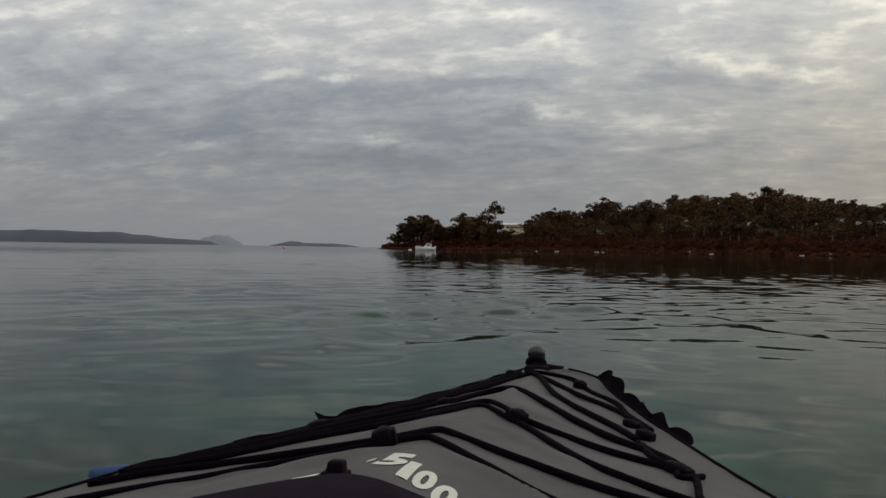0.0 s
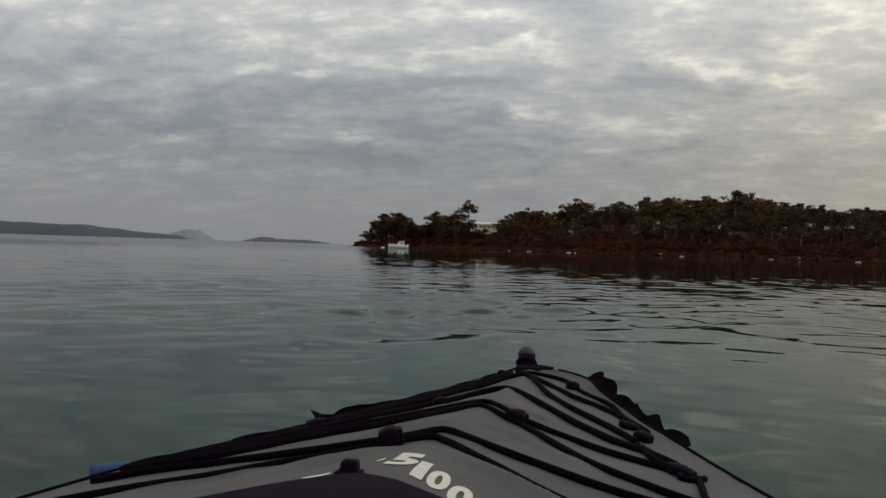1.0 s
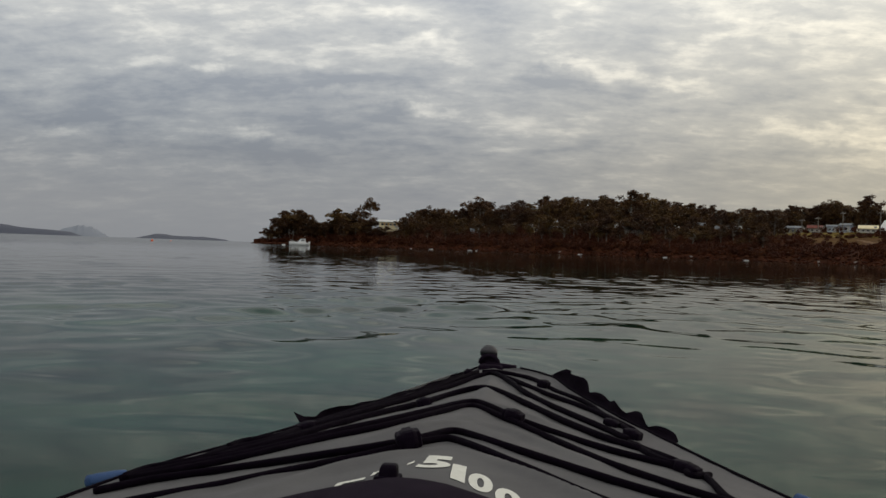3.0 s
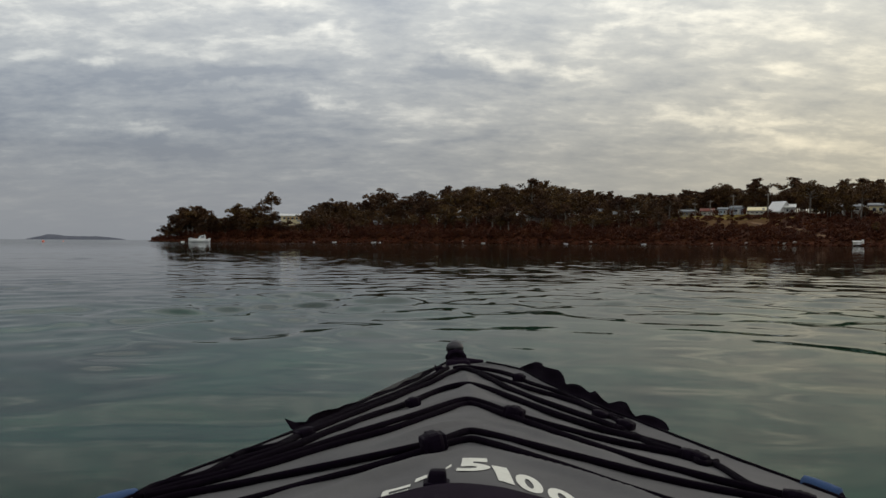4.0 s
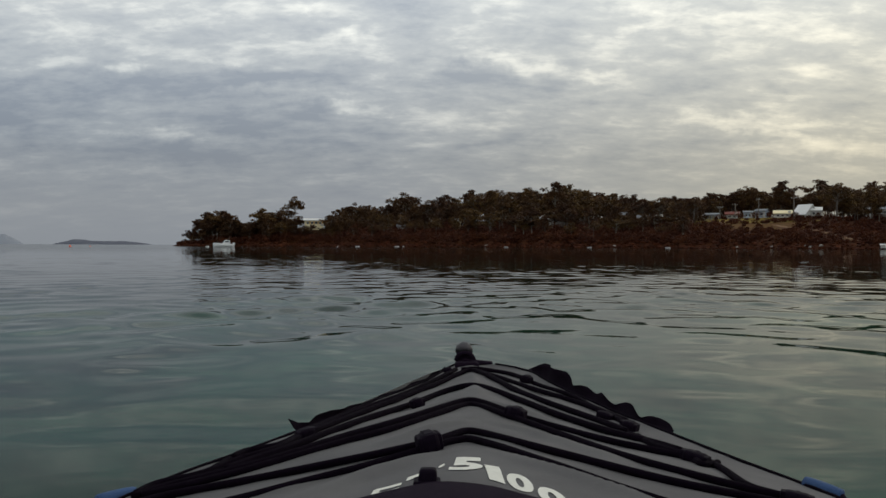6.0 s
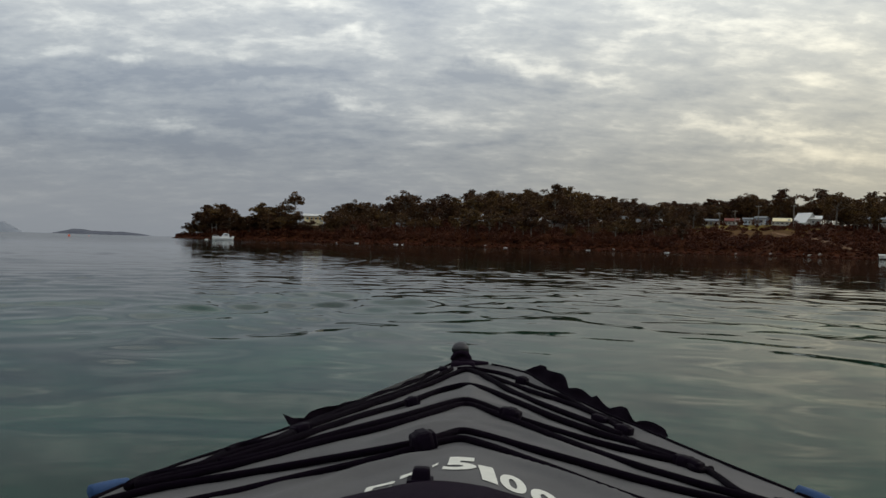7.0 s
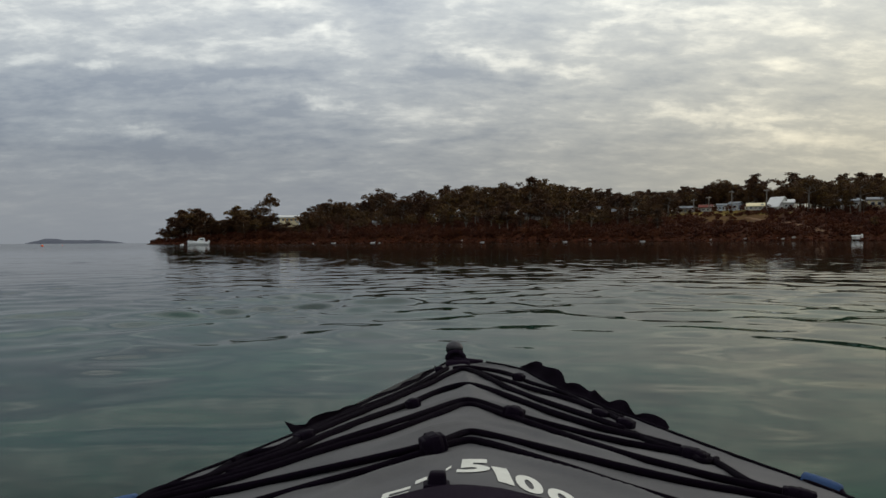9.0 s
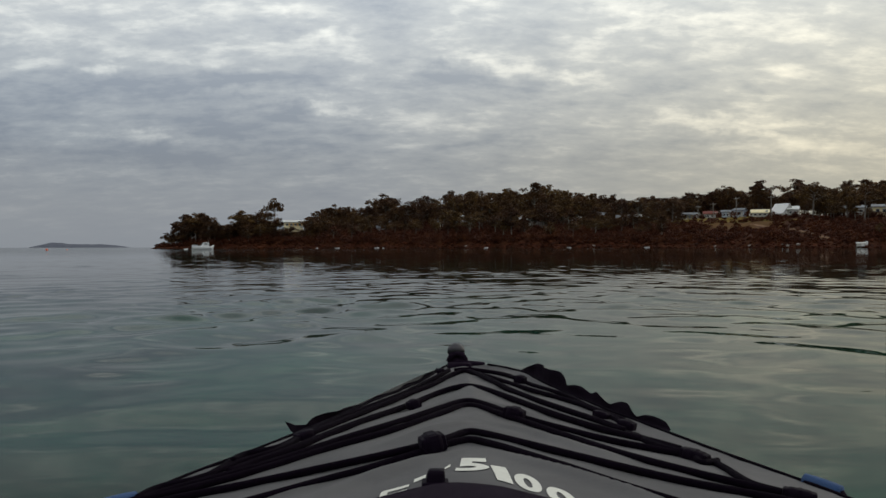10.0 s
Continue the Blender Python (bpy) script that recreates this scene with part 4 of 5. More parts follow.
buoy(-22.65, 190, 0.36, "orange-red mooring buoy on open water")
buoy(-21.6, 240, 0.22, "small orange-red mooring buoy on open water")


# ---------------------------------------------------------------- kayak
HALF_WIDTH = ((-1.95, 0.02), (-1.6, 0.14), (-1.2, 0.28), (-0.5, 0.42), (0.3, 0.47), (0.7, 0.455), (1.05, 0.387), (1.24, 0.315), (1.39, 0.265),
              (1.515, 0.22), (1.69, 0.16), (1.95, 0.07), (2.04, 0.015))
RAIL_HEIGHT = ((-1.95, 0.31), (0.3, 0.275), (1.05, 0.28), (1.5, 0.293), (2.04, 0.313))
RIDGE_HEIGHT = ((-1.95, 0.33), (0.5, 0.352), (0.82, 0.345), (1.6, 0.323), (2.04, 0.313))
MIDDLE = 0.045
COCKPIT_FRONT, COCKPIT_BACK = 0.60, -0.62


def eased(rows, y):
    """Table value, rounded off at its corners."""
    return sum(table(rows, y + o) for o in (-0.06, -0.03, 0.0, 0.03, 0.06)) / 5 if y < 1.98 else table(rows, y)


def deck_point(y, s, lift=0.0):
    """A point of the deck: y forward, s from -1 at the left rail to 1 at the right."""
    w, g, r = eased(HALF_WIDTH, y), eased(RAIL_HEIGHT, y), eased(RIDGE_HEIGHT, y)
    if s < 0:
        w *= 1 - table(((1.15, 0), (1.4, 0.07), (1.6, 0.12), (1.7, 0.21), (1.8, 0.29), (1.9, 0.34), (2.0, 0.2)), y)
    else:
        w *= 1 + table(((1.5, 0), (1.6, 0.02), (1.7, 0.05), (1.8, 0.13), (1.9, 0.36), (1.95, 0.45), (2.0, 0.3)), y)
    apex = table(((0.8, -0.06), (1.3, -0.05), (1.6, -0.02), (1.8, 0)), y)
    t = (s - apex) / (1 - apex if s > apex else 1 + apex)
    rise = max(0.0, (1.00717 - math.sqrt(t * t + 0.0144)) / 0.88717)
    sag = 0.004 * math.sin(math.pi * abs(s)) * (1 + math.sin(y * 9 + (2 if s > 0 else 0)))
    return Vector((MIDDLE + w * s, y, g + (r - g) * rise - sag + lift))


kayak = thing("kayak", "grey fabric-decked inflatable kayak with black deck lacing, afloat", "kayak",
              Matrix.Translation((0, 0, 0.55)) @ pose(0, 0, 0, -0.37, 0, 0.36) @ Matrix.Translation((0, 0, -0.55)))


CREASES = ((0.005, 1.00, -0.17, 0.86, 0.0035), (0.035, 1.20, -0.07, 1.10, 0.0032), (0.06, 1.21, 0.20, 1.06, 0.003), (0.05, 0.99, 0.22, 0.84, 0.003),
           (0.06, 1.42, 0.17, 1.33, 0.0025), (0.03, 1.45, -0.08, 1.33, 0.0025), (0.045, 1.78, 0.045, 1.45, 0.002), (-0.10, 0.98, -0.28, 0.90, 0.003))


def crease(x, y):
    """Height of the soft folds in the stretched cloth."""
    z = 0.0
    for x0, y0, x1, y1, h in CREASES:
        dx, dy = x1 - x0, y1 - y0
        n2 = dx * dx + dy * dy
        u = ((x - x0) * dx + (y - y0) * dy) / n2
        if -0.1 < u < 1.1:
            d = ((x - x0) * dy - (y - y0) * dx) / math.sqrt(n2)
            z += 2.5 * h * math.exp(-(d / (0.007 + 0.012 * max(0, u))) ** 2) * max(0.0, math.sin(math.pi * (u + 0.1) / 1.2))
    return z


def cloth(x, y, s):
    """Fine unevenness of the stretched cloth."""
    return 0.0022 * noise.noise((x * 9, y * 14, 1.0)) * (1 - s ** 4) + 0.0012 * noise.noise((x * 30, y * 22, 4.0))


def deck_panel(name, y0, y1, rows, s_cut=None):
    cols = [-1 + 2 * k / 84 for k in range(85)]
    cols = [c * (1 - 0.25 * (1 - abs(c)) ** 2) for c in cols]
    bm = bmesh.new()
    grid = []
    for i in range(rows + 1):
        y = y0 + (y1 - y0) * i / rows
        line = []
        for s in cols:
            p = deck_point(y, s)
            p.z += cloth(p.x, p.y, s) + crease(p.x, p.y)
            line.append(bm.verts.new(p))
        grid.append(line)
    for a, b in zip(grid, grid[1:]):
        for k in range(len(cols) - 1):
            bm.faces.new((a[k], a[k + 1], b[k + 1], b[k]))
    return smooth(part(name, bm, DECK, kayak))


deck_panel("foredeck", COCKPIT_FRONT, 2.04, 190)
deck_panel("afterdeck", -1.95, COCKPIT_BACK, 40)

# inflated hull: side tubes, turned under to a shallow bottom
bm = bmesh.new()
grid = []
for i in range(81):
    y = -1.95 + 3.99 * i / 80
    w, g = eased(HALF_WIDTH, y), eased(RAIL_HEIGHT, y)
    end = min(1.0, max(0.0, (2.04 - y) / 0.5), max(0.0, (y + 1.95) / 0.5))
    bottom = 0.12 - 0.20 * end ** 0.6
    prof = [(-0.70, 0.01), (-0.93, 0.012), (-1.0, 0.0), (-1.03, -0.06), (-0.98, -0.14), (-0.80, bottom - g + 0.03), (-0.4, bottom - g),
            (0.4, bottom - g), (0.80, bottom - g + 0.03), (0.98, -0.14), (1.03, -0.06), (1.0, 0.0), (0.93, 0.012), (0.70, 0.01)]
    grid.append([bm.verts.new((MIDDLE + w * a, y, max(g + b, bottom) - 0.004)) for a, b in prof])
for a, b in zip(grid, grid[1:]):
    for k in range(2, 11):
        bm.faces.new((a[k], b[k], b[k + 1], a[k + 1]))
bm.faces.new(grid[0][2:12])
bm.faces.new(list(reversed(grid[-1][2:12])))
bmesh.ops.recalc_face_normals(bm, faces=bm.faces)
smooth(part("hull", bm, HULL, kayak, "grey inflated hull"))

# cockpit: inner side walls, floor and a padded black rim
bm = bmesh.new()
grid = []
for i in range(25):
    y = COCKPIT_BACK + (COCKPIT_FRONT - COCKPIT_BACK) * i / 24
    w, g = eased(HALF_WIDTH, y), eased(RAIL_HEIGHT, y)
    grid.append([bm.verts.new((MIDDLE + a, y, z)) for a, z in ((-w, g), (-w + 0.05, g + 0.02), (-w + 0.13, g - 0.02), (-w + 0.15, g - 0.12),
                 (-w + 0.12, 0.02), (w - 0.12, 0.02), (w - 0.15, g - 0.12), (w - 0.13, g - 0.02), (w - 0.05, g + 0.02), (w, g))])
for a, b in zip(grid, grid[1:]):
    for k in range(9):
        bm.faces.new((a[k], a[k + 1], b[k + 1], b[k]))
smooth(part("cockpit_lining", bm, HULL, kayak))

# black padded apron across the front of the cockpit
bm = bmesh.new()
lifts = [-0.03, 0.008, 0.014, 0.015, 0.014, 0.011, 0.006, -0.003]
EDGE = ((-0.62, 0.70), (-0.45, 0.79), (-0.28, 0.843), (-0.20, 0.855), (-0.14, 0.861), (-0.10, 0.857), (-0.06, 0.846), (0.02, 0.822), (0.11, 0.800), (0.3, 0.755), (0.62, 0.66))
grid = []
for j, l in enumerate(lifts):
    line = []
    for k in range(45):
        s = -0.62 + 1.24 * k / 44
        front = table(EDGE, s) + 0.004
        y = 0.56 + (front - 0.56) * (j / 7) ** 0.5
        side = max(0.0, abs(s) - 0.5) * 0.12
        line.append(bm.verts.new(deck_point(max(0.6, y), s, l * 0.7 - side) + Vector((0, min(0, y - 0.6), 0))))
    grid.append(line)
for a, b in zip(grid, grid[1:]):
    for k in range(44):
        bm.faces.new((a[k], a[k + 1], b[k + 1], b[k]))
smooth(part("cockpit_apron", bm, BLACK_WEB, kayak, "black padded apron at the cockpit's front"))

# rim piping along both rails
for side in (-1, 1):
    bm = bmesh.new()
    tube(bm, [deck_point(-1.9 + 3.9 * i / 90, side * 1.0, 0.001) for i in range(91)], 0.0022, 6)
    smooth(part("piping", bm, BLACK_CORD, kayak, "thin black edge piping"))


def cord(points, radius=0.0048, name="deck_cord", steps=9, lift=None):
    """Elastic cord laid over the deck through (y, s) points."""
    pts = []
    for (y0, s0), (y1, s1) in zip(points, points[1:]):
        for i in range(steps):
            u = i / steps
            pts.append(deck_point(y0 + (y1 - y0) * u, s0 + (s1 - s0) * u, radius * 0.8 if lift is None else lift))
    pts.append(deck_point(*points[-1], radius * 0.8 if lift is None else lift))
    # soften the corners
    for _ in range(7):
        pts = [pts[0]] + [(a + 2 * b + c) / 4 for a, b, c in zip(pts, pts[1:], pts[2:])] + [pts[-1]]
    bm = bmesh.new()
    tube(bm, pts, radius, 8)
    return smooth(part(name, bm, BLACK_CORD, kayak))


# lacing, from the cockpit to the bow
cord([(0.950, -0.930), (0.994, -0.858), (1.000, -0.768), (1.010, -0.628), (1.025, -0.469), (1.030, -0.331), (1.043, -0.184), (1.063, -0.121), (1.097, -0.076), (1.107, -0.047), (1.095, -0.008), (1.063, 0.071), (1.019, 0.215), (0.980, 0.363), (0.957, 0.468), (0.948, 0.599), (0.946, 0.750), (0.900, 0.840), (0.820, 0.890)], 0.0044, "deck_cord", 4)
cord([(0.820, -0.880), (0.900, -0.740), (0.921, -0.625), (0.932, -0.567), (0.944, -0.521), (0.963, -0.434), (0.976, -0.311), (1.003, -0.215), (1.014, -0.171), (1.035, -0.119), (1.049, -0.076), (1.053, -0.043), (1.038, -0.015), (1.003, 0.056), (0.968, 0.120), (0.945, 0.182), (0.889, 0.285), (0.857, 0.405), (0.800, 0.510), (0.700, 0.620)], 0.0043, "deck_cord", 4)
cord([(1.009, -0.953), (1.033, -0.932), (1.063, -0.844), (1.091, -0.708), (1.142, -0.610), (1.192, -0.534), (1.222, -0.451), (1.256, -0.358), (1.309, -0.254), (1.361, -0.151), (1.397, -0.056), (1.373, 0.022), (1.324, 0.137), (1.304, 0.169), (1.276, 0.268), (1.248, 0.369), (1.220, 0.458), (1.196, 0.541), (1.182, 0.630), (1.162, 0.733)], 0.0045, "deck_cord", 4)
cord([(1.010, -0.930), (1.046, -0.790), (1.074, -0.689), (1.115, -0.582), (1.150, -0.492), (1.167, -0.406), (1.195, -0.320), (1.245, -0.229), (1.299, -0.141), (1.350, -0.057), (1.329, 0.014), (1.278, 0.119), (1.264, 0.175), (1.227, 0.238), (1.172, 0.308), (1.122, 0.366), (1.077, 0.416), (1.031, 0.536), (0.996, 0.652), (0.979, 0.779)], 0.0043, "deck_cord", 4)
cord([(1.089, -0.794), (1.132, -0.760), (1.161, -0.703), (1.227, -0.688), (1.296, -0.656), (1.378, -0.611), (1.446, -0.514), (1.517, -0.439), (1.587, -0.320), (1.594, -0.157), (1.584, -0.036), (1.553, 0.089), (1.492, 0.264), (1.429, 0.389), (1.374, 0.492), (1.325, 0.578), (1.284, 0.655), (1.258, 0.741), (1.207, 0.773)], 0.0050, "deck_cord", 4)
cord([(1.297, -0.820), (1.404, -0.818), (1.506, -0.807), (1.597, -0.721), (1.663, -0.680), (1.716, -0.559), (1.793, -0.380), (1.830, -0.121), (1.820, 0.041), (1.761, 0.157), (1.670, 0.254), (1.579, 0.332), (1.513, 0.482), (1.460, 0.603), (1.403, 0.687), (1.333, 0.728)], 0.0048, "deck_cord", 4)
# strands along the right rail
cord([(1.861, -0.320), (1.867, 0.047), (1.864, 0.220), (1.866, 0.439), (1.832, 0.648), (1.709, 0.663), (1.666, 0.761), (1.628, 0.900), (1.565, 0.873), (1.525, 0.850), (1.475, 0.887), (1.424, 0.887)], 0.0042, "rail_cord", 4)
cord([(1.785, 0.150), (1.718, 0.357), (1.651, 0.486), (1.612, 0.615), (1.568, 0.779), (1.516, 0.854), (1.447, 0.866), (1.359, 0.804)], 0.0044, "rail_cord", 4)
cord([(1.315, 0.713), (1.258, 0.741), (1.217, 0.791), (1.163, 0.785), (1.131, 0.775), (1.082, 0.740), (1.024, 0.702), (0.994, 0.702), (0.989, 0.763), (0.968, 0.772)], 0.0042, "rail_cord", 4)
cord([(1.165, 0.749), (1.112, 0.694), (1.122, 0.738), (1.153, 0.818)], 0.0040, "rail_cord", 4)
# strands along the left rail
cord([(1.878, -0.515), (1.788, -0.725), (1.701, -0.777), (1.629, -0.796), (1.556, -0.856), (1.487, -0.899), (1.416, -0.911), (1.346, -0.891), (1.289, -0.847), (1.230, -0.810), (1.206, -0.815), (1.216, -0.900), (1.215, -0.954), (1.171, -0.906)], 0.0046, "rail_cord", 4)
cord([(1.430, -0.828), (1.373, -0.862), (1.317, -0.868), (1.231, -0.787), (1.196, -0.776), (1.173, -0.802), (1.161, -0.842), (1.136, -0.851), (1.118, -0.861), (1.080, -0.867), (1.074, -0.944), (1.070, -0.988), (1.025, -0.968)], 0.0042, "rail_cord", 4)
cord([(1.208, -0.963), (1.158, -0.897), (1.125, -0.882), (1.100, -0.870)], 0.0036, "rail_cord", 4)
cord([(1.296, 0.724), (1.225, 0.690), (1.179, 0.729), (1.172, 0.780)], 0.0048, "rail_cord", 4)


def clip(y, s, size, turn=0.0, tilt=0.0):
    """Black plastic cord clip: body, ribbed waist and collar."""
    p = deck_point(y, s, size[2] * 0.40)
    m = Matrix.Translation(p) @ Matrix.Rotation(radians(turn), 4, "Z") @ Matrix.Rotation(radians(tilt), 4, "Y")
    body = part("cord_clip", box((0, 0, 0), size, min(size) * 0.34, m), BLACK_PLASTIC, kayak)
    smooth(body)
    for o in (-0.5, 0.5):
        part("collar", box((o * size[0], 0, 0), (size[0] * 0.3, size[1] * 0.82, size[2] * 0.84), min(size) * 0.2, m), BLACK_PLASTIC, body)
    part("rib", box((0, 0, 0.0003), (size[0] * 0.16, size[1] * 1.03, size[2] * 1.04), min(size) * 0.3, m), BLACK_PLASTIC, body)


clip(1.022, -0.155, (0.021, 0.030, 0.022), 15, -12)
clip(1.280, 0.160, (0.022, 0.022, 0.019), -25, 12)
clip(1.458, -0.416, (0.017, 0.017, 0.015), 28, -10)
clip(1.732, 0.613, (0.016, 0.020, 0.016), -30, 10)
clip(1.364, 0.792, (0.020, 0.020, 0.015), -35, 10)
clip(1.153, 0.739, (0.028, 0.018, 0.014), -40, 10)
clip(1.286, -0.815, (0.022, 0.018, 0.013), 40, -10)
clip(1.848, -0.672, (0.011, 0.013, 0.015), 40, -10)
clip(0.972, 0.785, (0.026, 0.016, 0.013), -20, 8)
clip(1.448, 0.797, (0.020, 0.014, 0.011), -40, 10)


def side_flap(side, profile, out=0.007):
    """Scalloped black webbing flap standing up along a rail; profile: places along the rail and heights."""
    bm = bmesh.new()
    low, top = [], []
    n = 64
    y0, y1 = profile[0][0], profile[-1][0]
    for i in range(n + 1):
        y = y0 + (y1 - y0) * i / n
        h = table(profile, y)
        base = deck_point(y, side * 1.0, 0.001)
        base.x += side * 0.004
        lean = Vector((side * (out + 0.005 * math.sin(i * 0.5)), 0.0, h))
        low.append(bm.verts.new(base - Vector((0, 0, 0.004))))
        top.append((bm.verts.new(base + lean * 0.55 + Vector((side * 0.003, 0, 0))), bm.verts.new(base + lean)))
    for i in range(n):
        bm.faces.new((low[i], low[i + 1], top[i + 1][0], top[i][0]))
        bm.faces.new((top[i][0], top[i + 1][0], top[i + 1][1], top[i][1]))
    bmesh.ops.solidify(bm, geom=list(bm.faces), thickness=0.0022)
    smooth(part("side_flap", bm, BLACK_WEB, kayak, "scalloped black webbing flap"))


side_flap(1, ((1.372, 0.001), (1.39, 0.008), (1.42, 0.0115), (1.435, 0.010), (1.452, 0.0035), (1.475, 0.015), (1.49, 0.0175), (1.515, 0.0155), (1.54, 0.006), (1.567, 0.0175),
              (1.58, 0.019), (1.61, 0.011), (1.62, 0.009), (1.645, 0.0175), (1.66, 0.0165), (1.69, 0.010), (1.74, 0.027), (1.80, 0.0255), (1.86, 0.0235), (1.90, 0.010), (1.93, 0.002)))
side_flap(-1, ((1.40, 0.003), (1.43, 0.009), (1.46, 0.0105), (1.50, 0.006), (1.56, 0.002), (1.65, 0.002), (1.80, 0.003), (1.95, 0.003)), 0.002)

# loose pointed tail of the left flap
bm = bmesh.new()
v = [bm.verts.new(p) for p in ((-0.2316, 1.3800, 0.3042), (-0.2184, 1.3950, 0.2957), (-0.1930, 1.4100, 0.2944), (-0.1897, 1.4100, 0.2851), (-0.2153, 1.3850, 0.2835), (-0.2227, 1.3800, 0.2894))]
bm.faces.new((v[0], v[5], v[4], v[1]))
bm.faces.new((v[1], v[4], v[3], v[2]))
bmesh.ops.solidify(bm, geom=list(bm.faces), thickness=0.003)
part("flap_tail", bm, BLACK_WEB, kayak)

# bow: rubber nose with a carrying loop
bm = bmesh.new()
add_box(bm, (MIDDLE - 0.01, 1.965, 0.312), (0.05, 0.05, 0.02), 0.007)
bow = part("bow_cap", bm, BLACK_WEB, kayak)
bm = bmesh.new()
tube(bm, [Vector((MIDDLE - 0.014, 1.985, 0.296)), Vector((MIDDLE - 0.014, 1.988, 0.315)), Vector((MIDDLE - 0.015, 1.992, 0.338))], [0.024, 0.0185, 0.0170], 18)
knob = smooth(part("nose_knob", bm, BLACK_WEB, bow, "black rubber knob on the bow"))
bm = bmesh.new()
tube(bm, [Vector((MIDDLE - 0.016, 1.993 + 0.002 * k, 0.3375 + h)) for k, h in enumerate((0.0, 0.006, 0.011, 0.0145, 0.0162))], [0.0182, 0.0184, 0.0165, 0.0115, 0.004], 18)
smooth(part("knob_cap", bm, GREY_CAP, knob, "grey cap of the knob"))
bm = bmesh.new()
tube(bm, [Vector((MIDDLE + 0.018 * math.cos(a) - 0.014, 1.974 - 0.003 * math.sin(a), 0.322 + 0.016 * math.sin(a))) for a in (math.pi * k / 8 for k in range(9))], 0.005, 8)
smooth(part("carry_loop", bm, BLACK_WEB, bow))
bm = box((MIDDLE + 0.012, 1.972, 0.318), (0.062, 0.02, 0.016), 0.005, None)
for v in bm.verts:
    if v.co.x > MIDDLE + 0.025:
        v.co.z = 0.318 + (v.co.z - 0.318) * 0.35
part("bow_strap", bm, BLACK_WEB, bow)

# blue foam carrying grips on both sides
for side in (-1, 1):
    at_y = 1.085 if side > 0 else 1.03
    e = deck_point(at_y, side * 1.0)
    bm = bmesh.new()
    c = e + Vector((side * 0.012, 0.0, -0.001))
    along = Vector((side * 0.55, -0.72, -0.12)).normalized() if side > 0 else Vector((0.55, 0.72, 0.0)).normalized()
    tube(bm, [c + along * (o * 0.024) for o in (-1.0, -0.93, -0.4, 0.4, 0.93, 1.0)], [0.005, 0.0075, 0.0082, 0.0082, 0.0075, 0.005], 14)
    grip = smooth(part("carry_grip", bm, BLUE_FOAM, kayak, "blue foam carrying grip"))
    bm = bmesh.new()
    tube(bm, [c + along * 0.022, c + along * 0.034 + Vector((0, 0, -0.012)), e + Vector((side * 0.006, -0.05, -0.02))], 0.0045, 8)
    smooth(part("grip_strap", bm, BLACK_WEB, grip))

# upright black toggle in front of the cockpit
c = deck_point(0.852, -0.135)
bm = box((0, 0, 0.0035), (0.0195, 0.018, 0.023), 0.0035, Matrix.Translation(c))
for v in bm.verts:
    up = max(0.0, (v.co.z - c.z) / 0.015)
    v.co.x = c.x + (v.co.x - c.x) * (1 - 0.25 * up) + 0.0012 * up
    v.co.y = c.y + (v.co.y - c.y) * (1 - 0.20 * up)
toggle = smooth(part("toggle", bm, BLACK_PLASTIC, kayak, "upright black toggle"))
part("toggle_collar", box((0, 0, 0), (0.024, 0.021, 0.006), 0.002, Matrix.Translation(c + Vector((0, 0, 0.002)))), BLACK_PLASTIC, toggle)


def on_deck(x, y, lift=0.0009):
    s = (x - MIDDLE) / eased(HALF_WIDTH, y)
    return deck_point(y, s, lift + crease(x, y) + cloth(x, y, s))


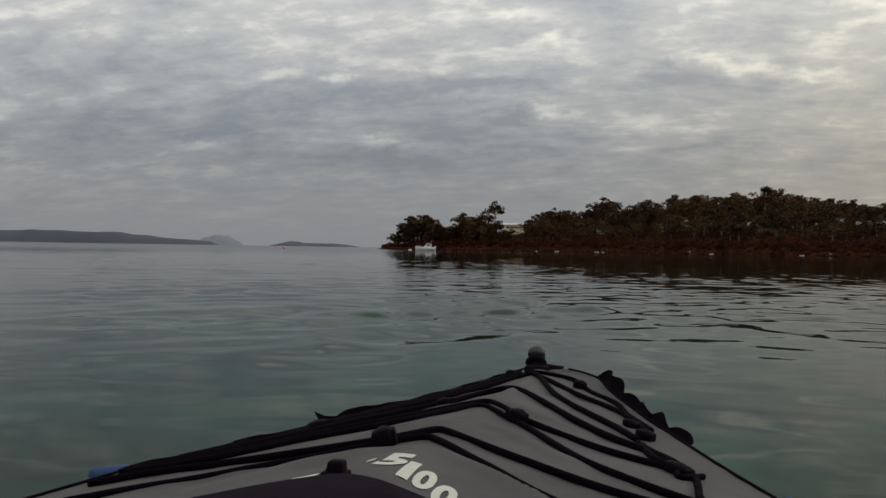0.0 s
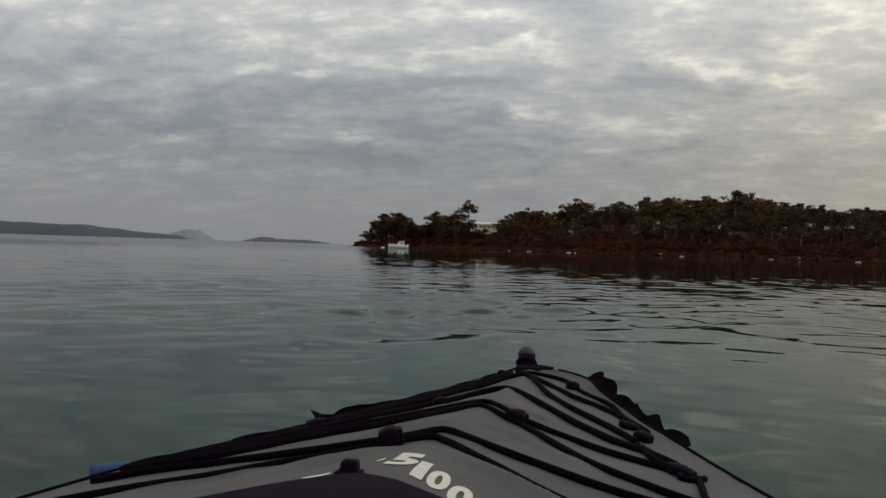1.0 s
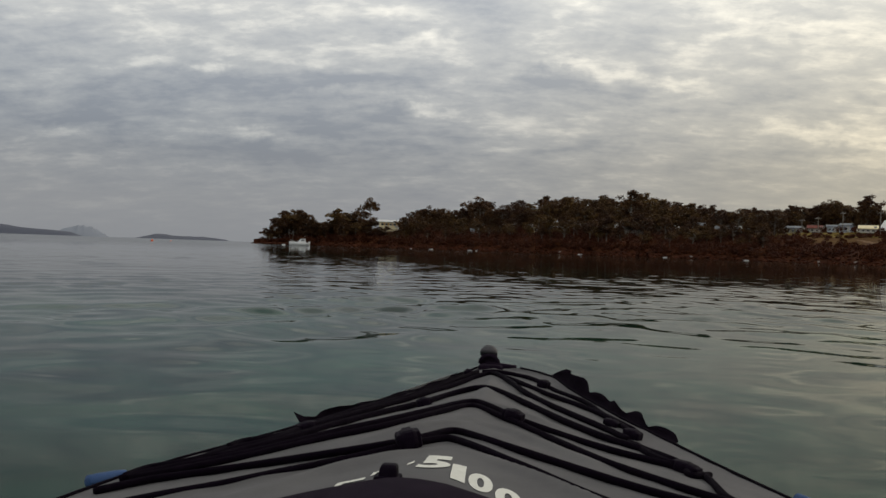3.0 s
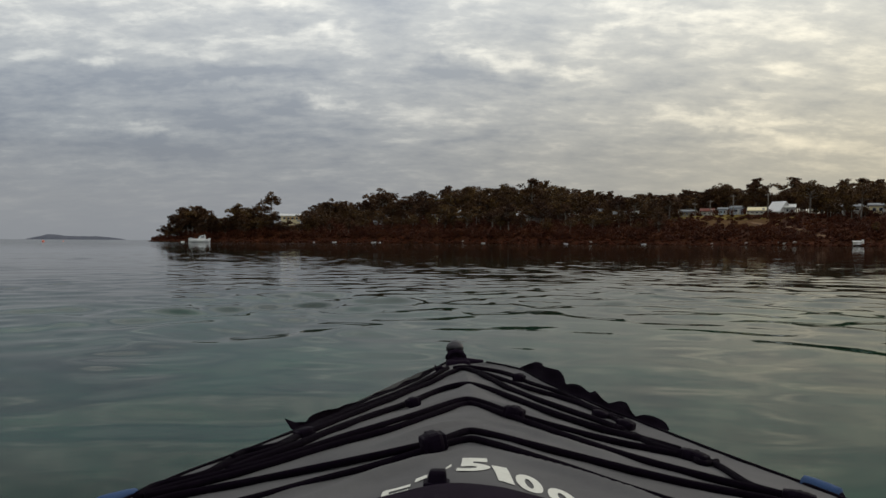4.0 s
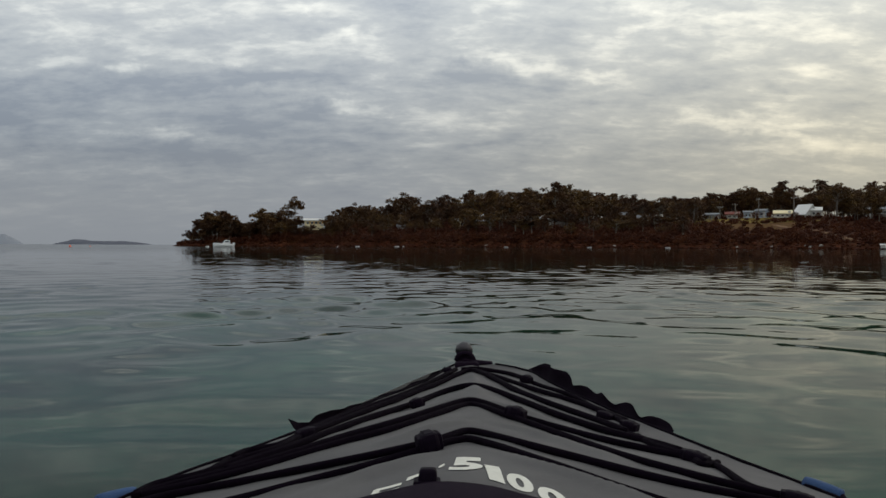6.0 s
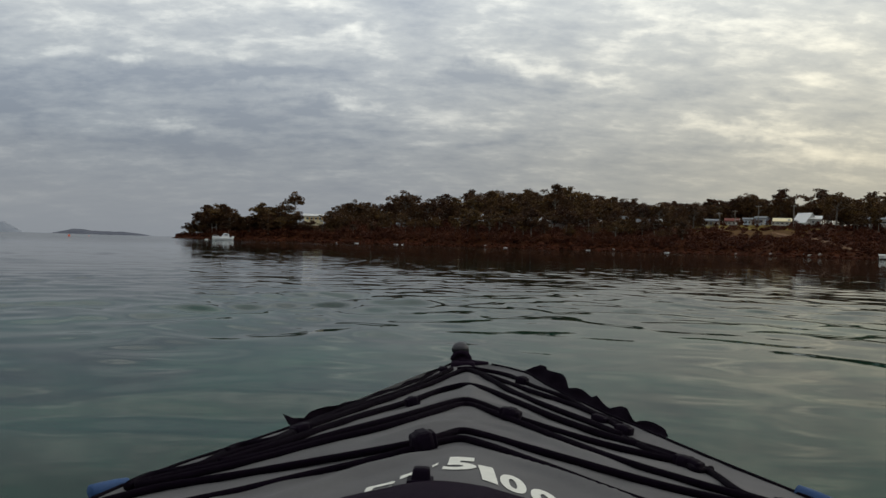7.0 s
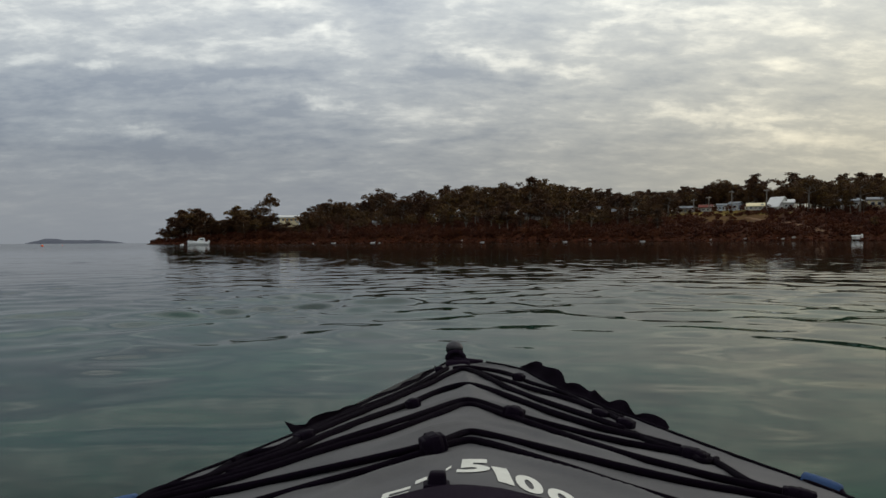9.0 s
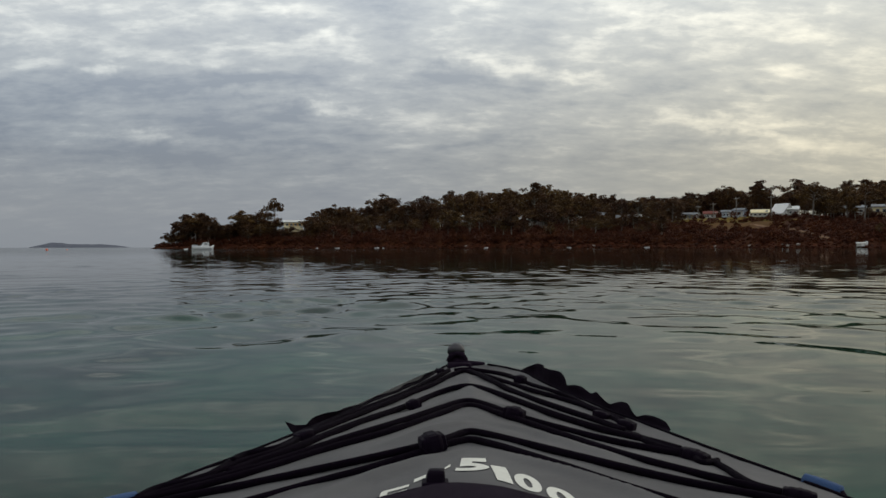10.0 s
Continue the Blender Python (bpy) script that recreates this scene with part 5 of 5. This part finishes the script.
def printed(text, corner, across, upright, spread=1.0):
    """One character printed on the deck: its lower corner, its width and its height as vectors over the cloth."""
    curve = bpy.data.curves.new("print", "FONT")
    curve.body, curve.size, curve.offset, curve.resolution_u = text, 1.0, 0.045, 5
    carrier = new("print", curve)
    me = bpy.data.meshes.new_from_object(carrier.evaluated_get(bpy.context.evaluated_depsgraph_get()))
    bpy.data.objects.remove(carrier)
    bm = bmesh.new()
    bm.from_mesh(me)
    bmesh.ops.triangulate(bm, faces=bm.faces)
    bmesh.ops.subdivide_edges(bm, edges=bm.edges, cuts=2)
    xs, ys = [v.co.x for v in bm.verts], [v.co.y for v in bm.verts]
    x0, x1, y0, y1 = min(xs), max(xs), min(ys), max(ys)
    for v in bm.verts:
        a, b = (v.co.x - x0) / (x1 - x0), (v.co.y - y0) / (y1 - y0)
        wide = 1 - (1 - spread) * b
        v.co = on_deck(corner[0] + across[0] * a * wide + upright[0] * b, corner[1] + across[1] * a * wide + upright[1] * b)
    return part("lettering", bm, LETTER, kayak, "cream-white printed lettering")


printed("5", (0.0058, 0.897), (0.0330, -0.006), (0.0050, 0.061), 0.90)
printed("1", (0.0435, 0.855), (0.0140, -0.010), (-0.0025, 0.070))
printed("0", (0.0615, 0.832), (0.0225, -0.008), (-0.0030, 0.058))
printed("0", (0.0870, 0.798), (0.0235, -0.008), (-0.0030, 0.058))


# worn, unreadable marks before the number
def printed_bar(x0, y0, x1, y1, deep):
    bm = bmesh.new()
    grid = [[bm.verts.new(on_deck(x0 + (x1 - x0) * i / 6 + 0.04 * deep * j / 3, y0 + (y1 - y0) * i / 6 + deep * j / 3)) for i in range(7)] for j in range(4)]
    for a, b in zip(grid, grid[1:]):
        for k in range(6):
            bm.faces.new((a[k], a[k + 1], b[k + 1], b[k]))
    part("printed_bar", bm, LETTER, kayak, "worn cream-white printed bar")


printed_bar(-0.0625, 0.846, -0.0560, 0.848, 0.022)
printed_bar(-0.0600, 0.862, -0.0365, 0.8665, 0.0085)
printed_bar(-0.0570, 0.846, -0.0380, 0.851, 0.0075)
printed_bar(-0.0324, 0.877, -0.0215, 0.886, 0.014)
printed_bar(-0.0034, 0.914, 0.0022, 0.926, 0.010)
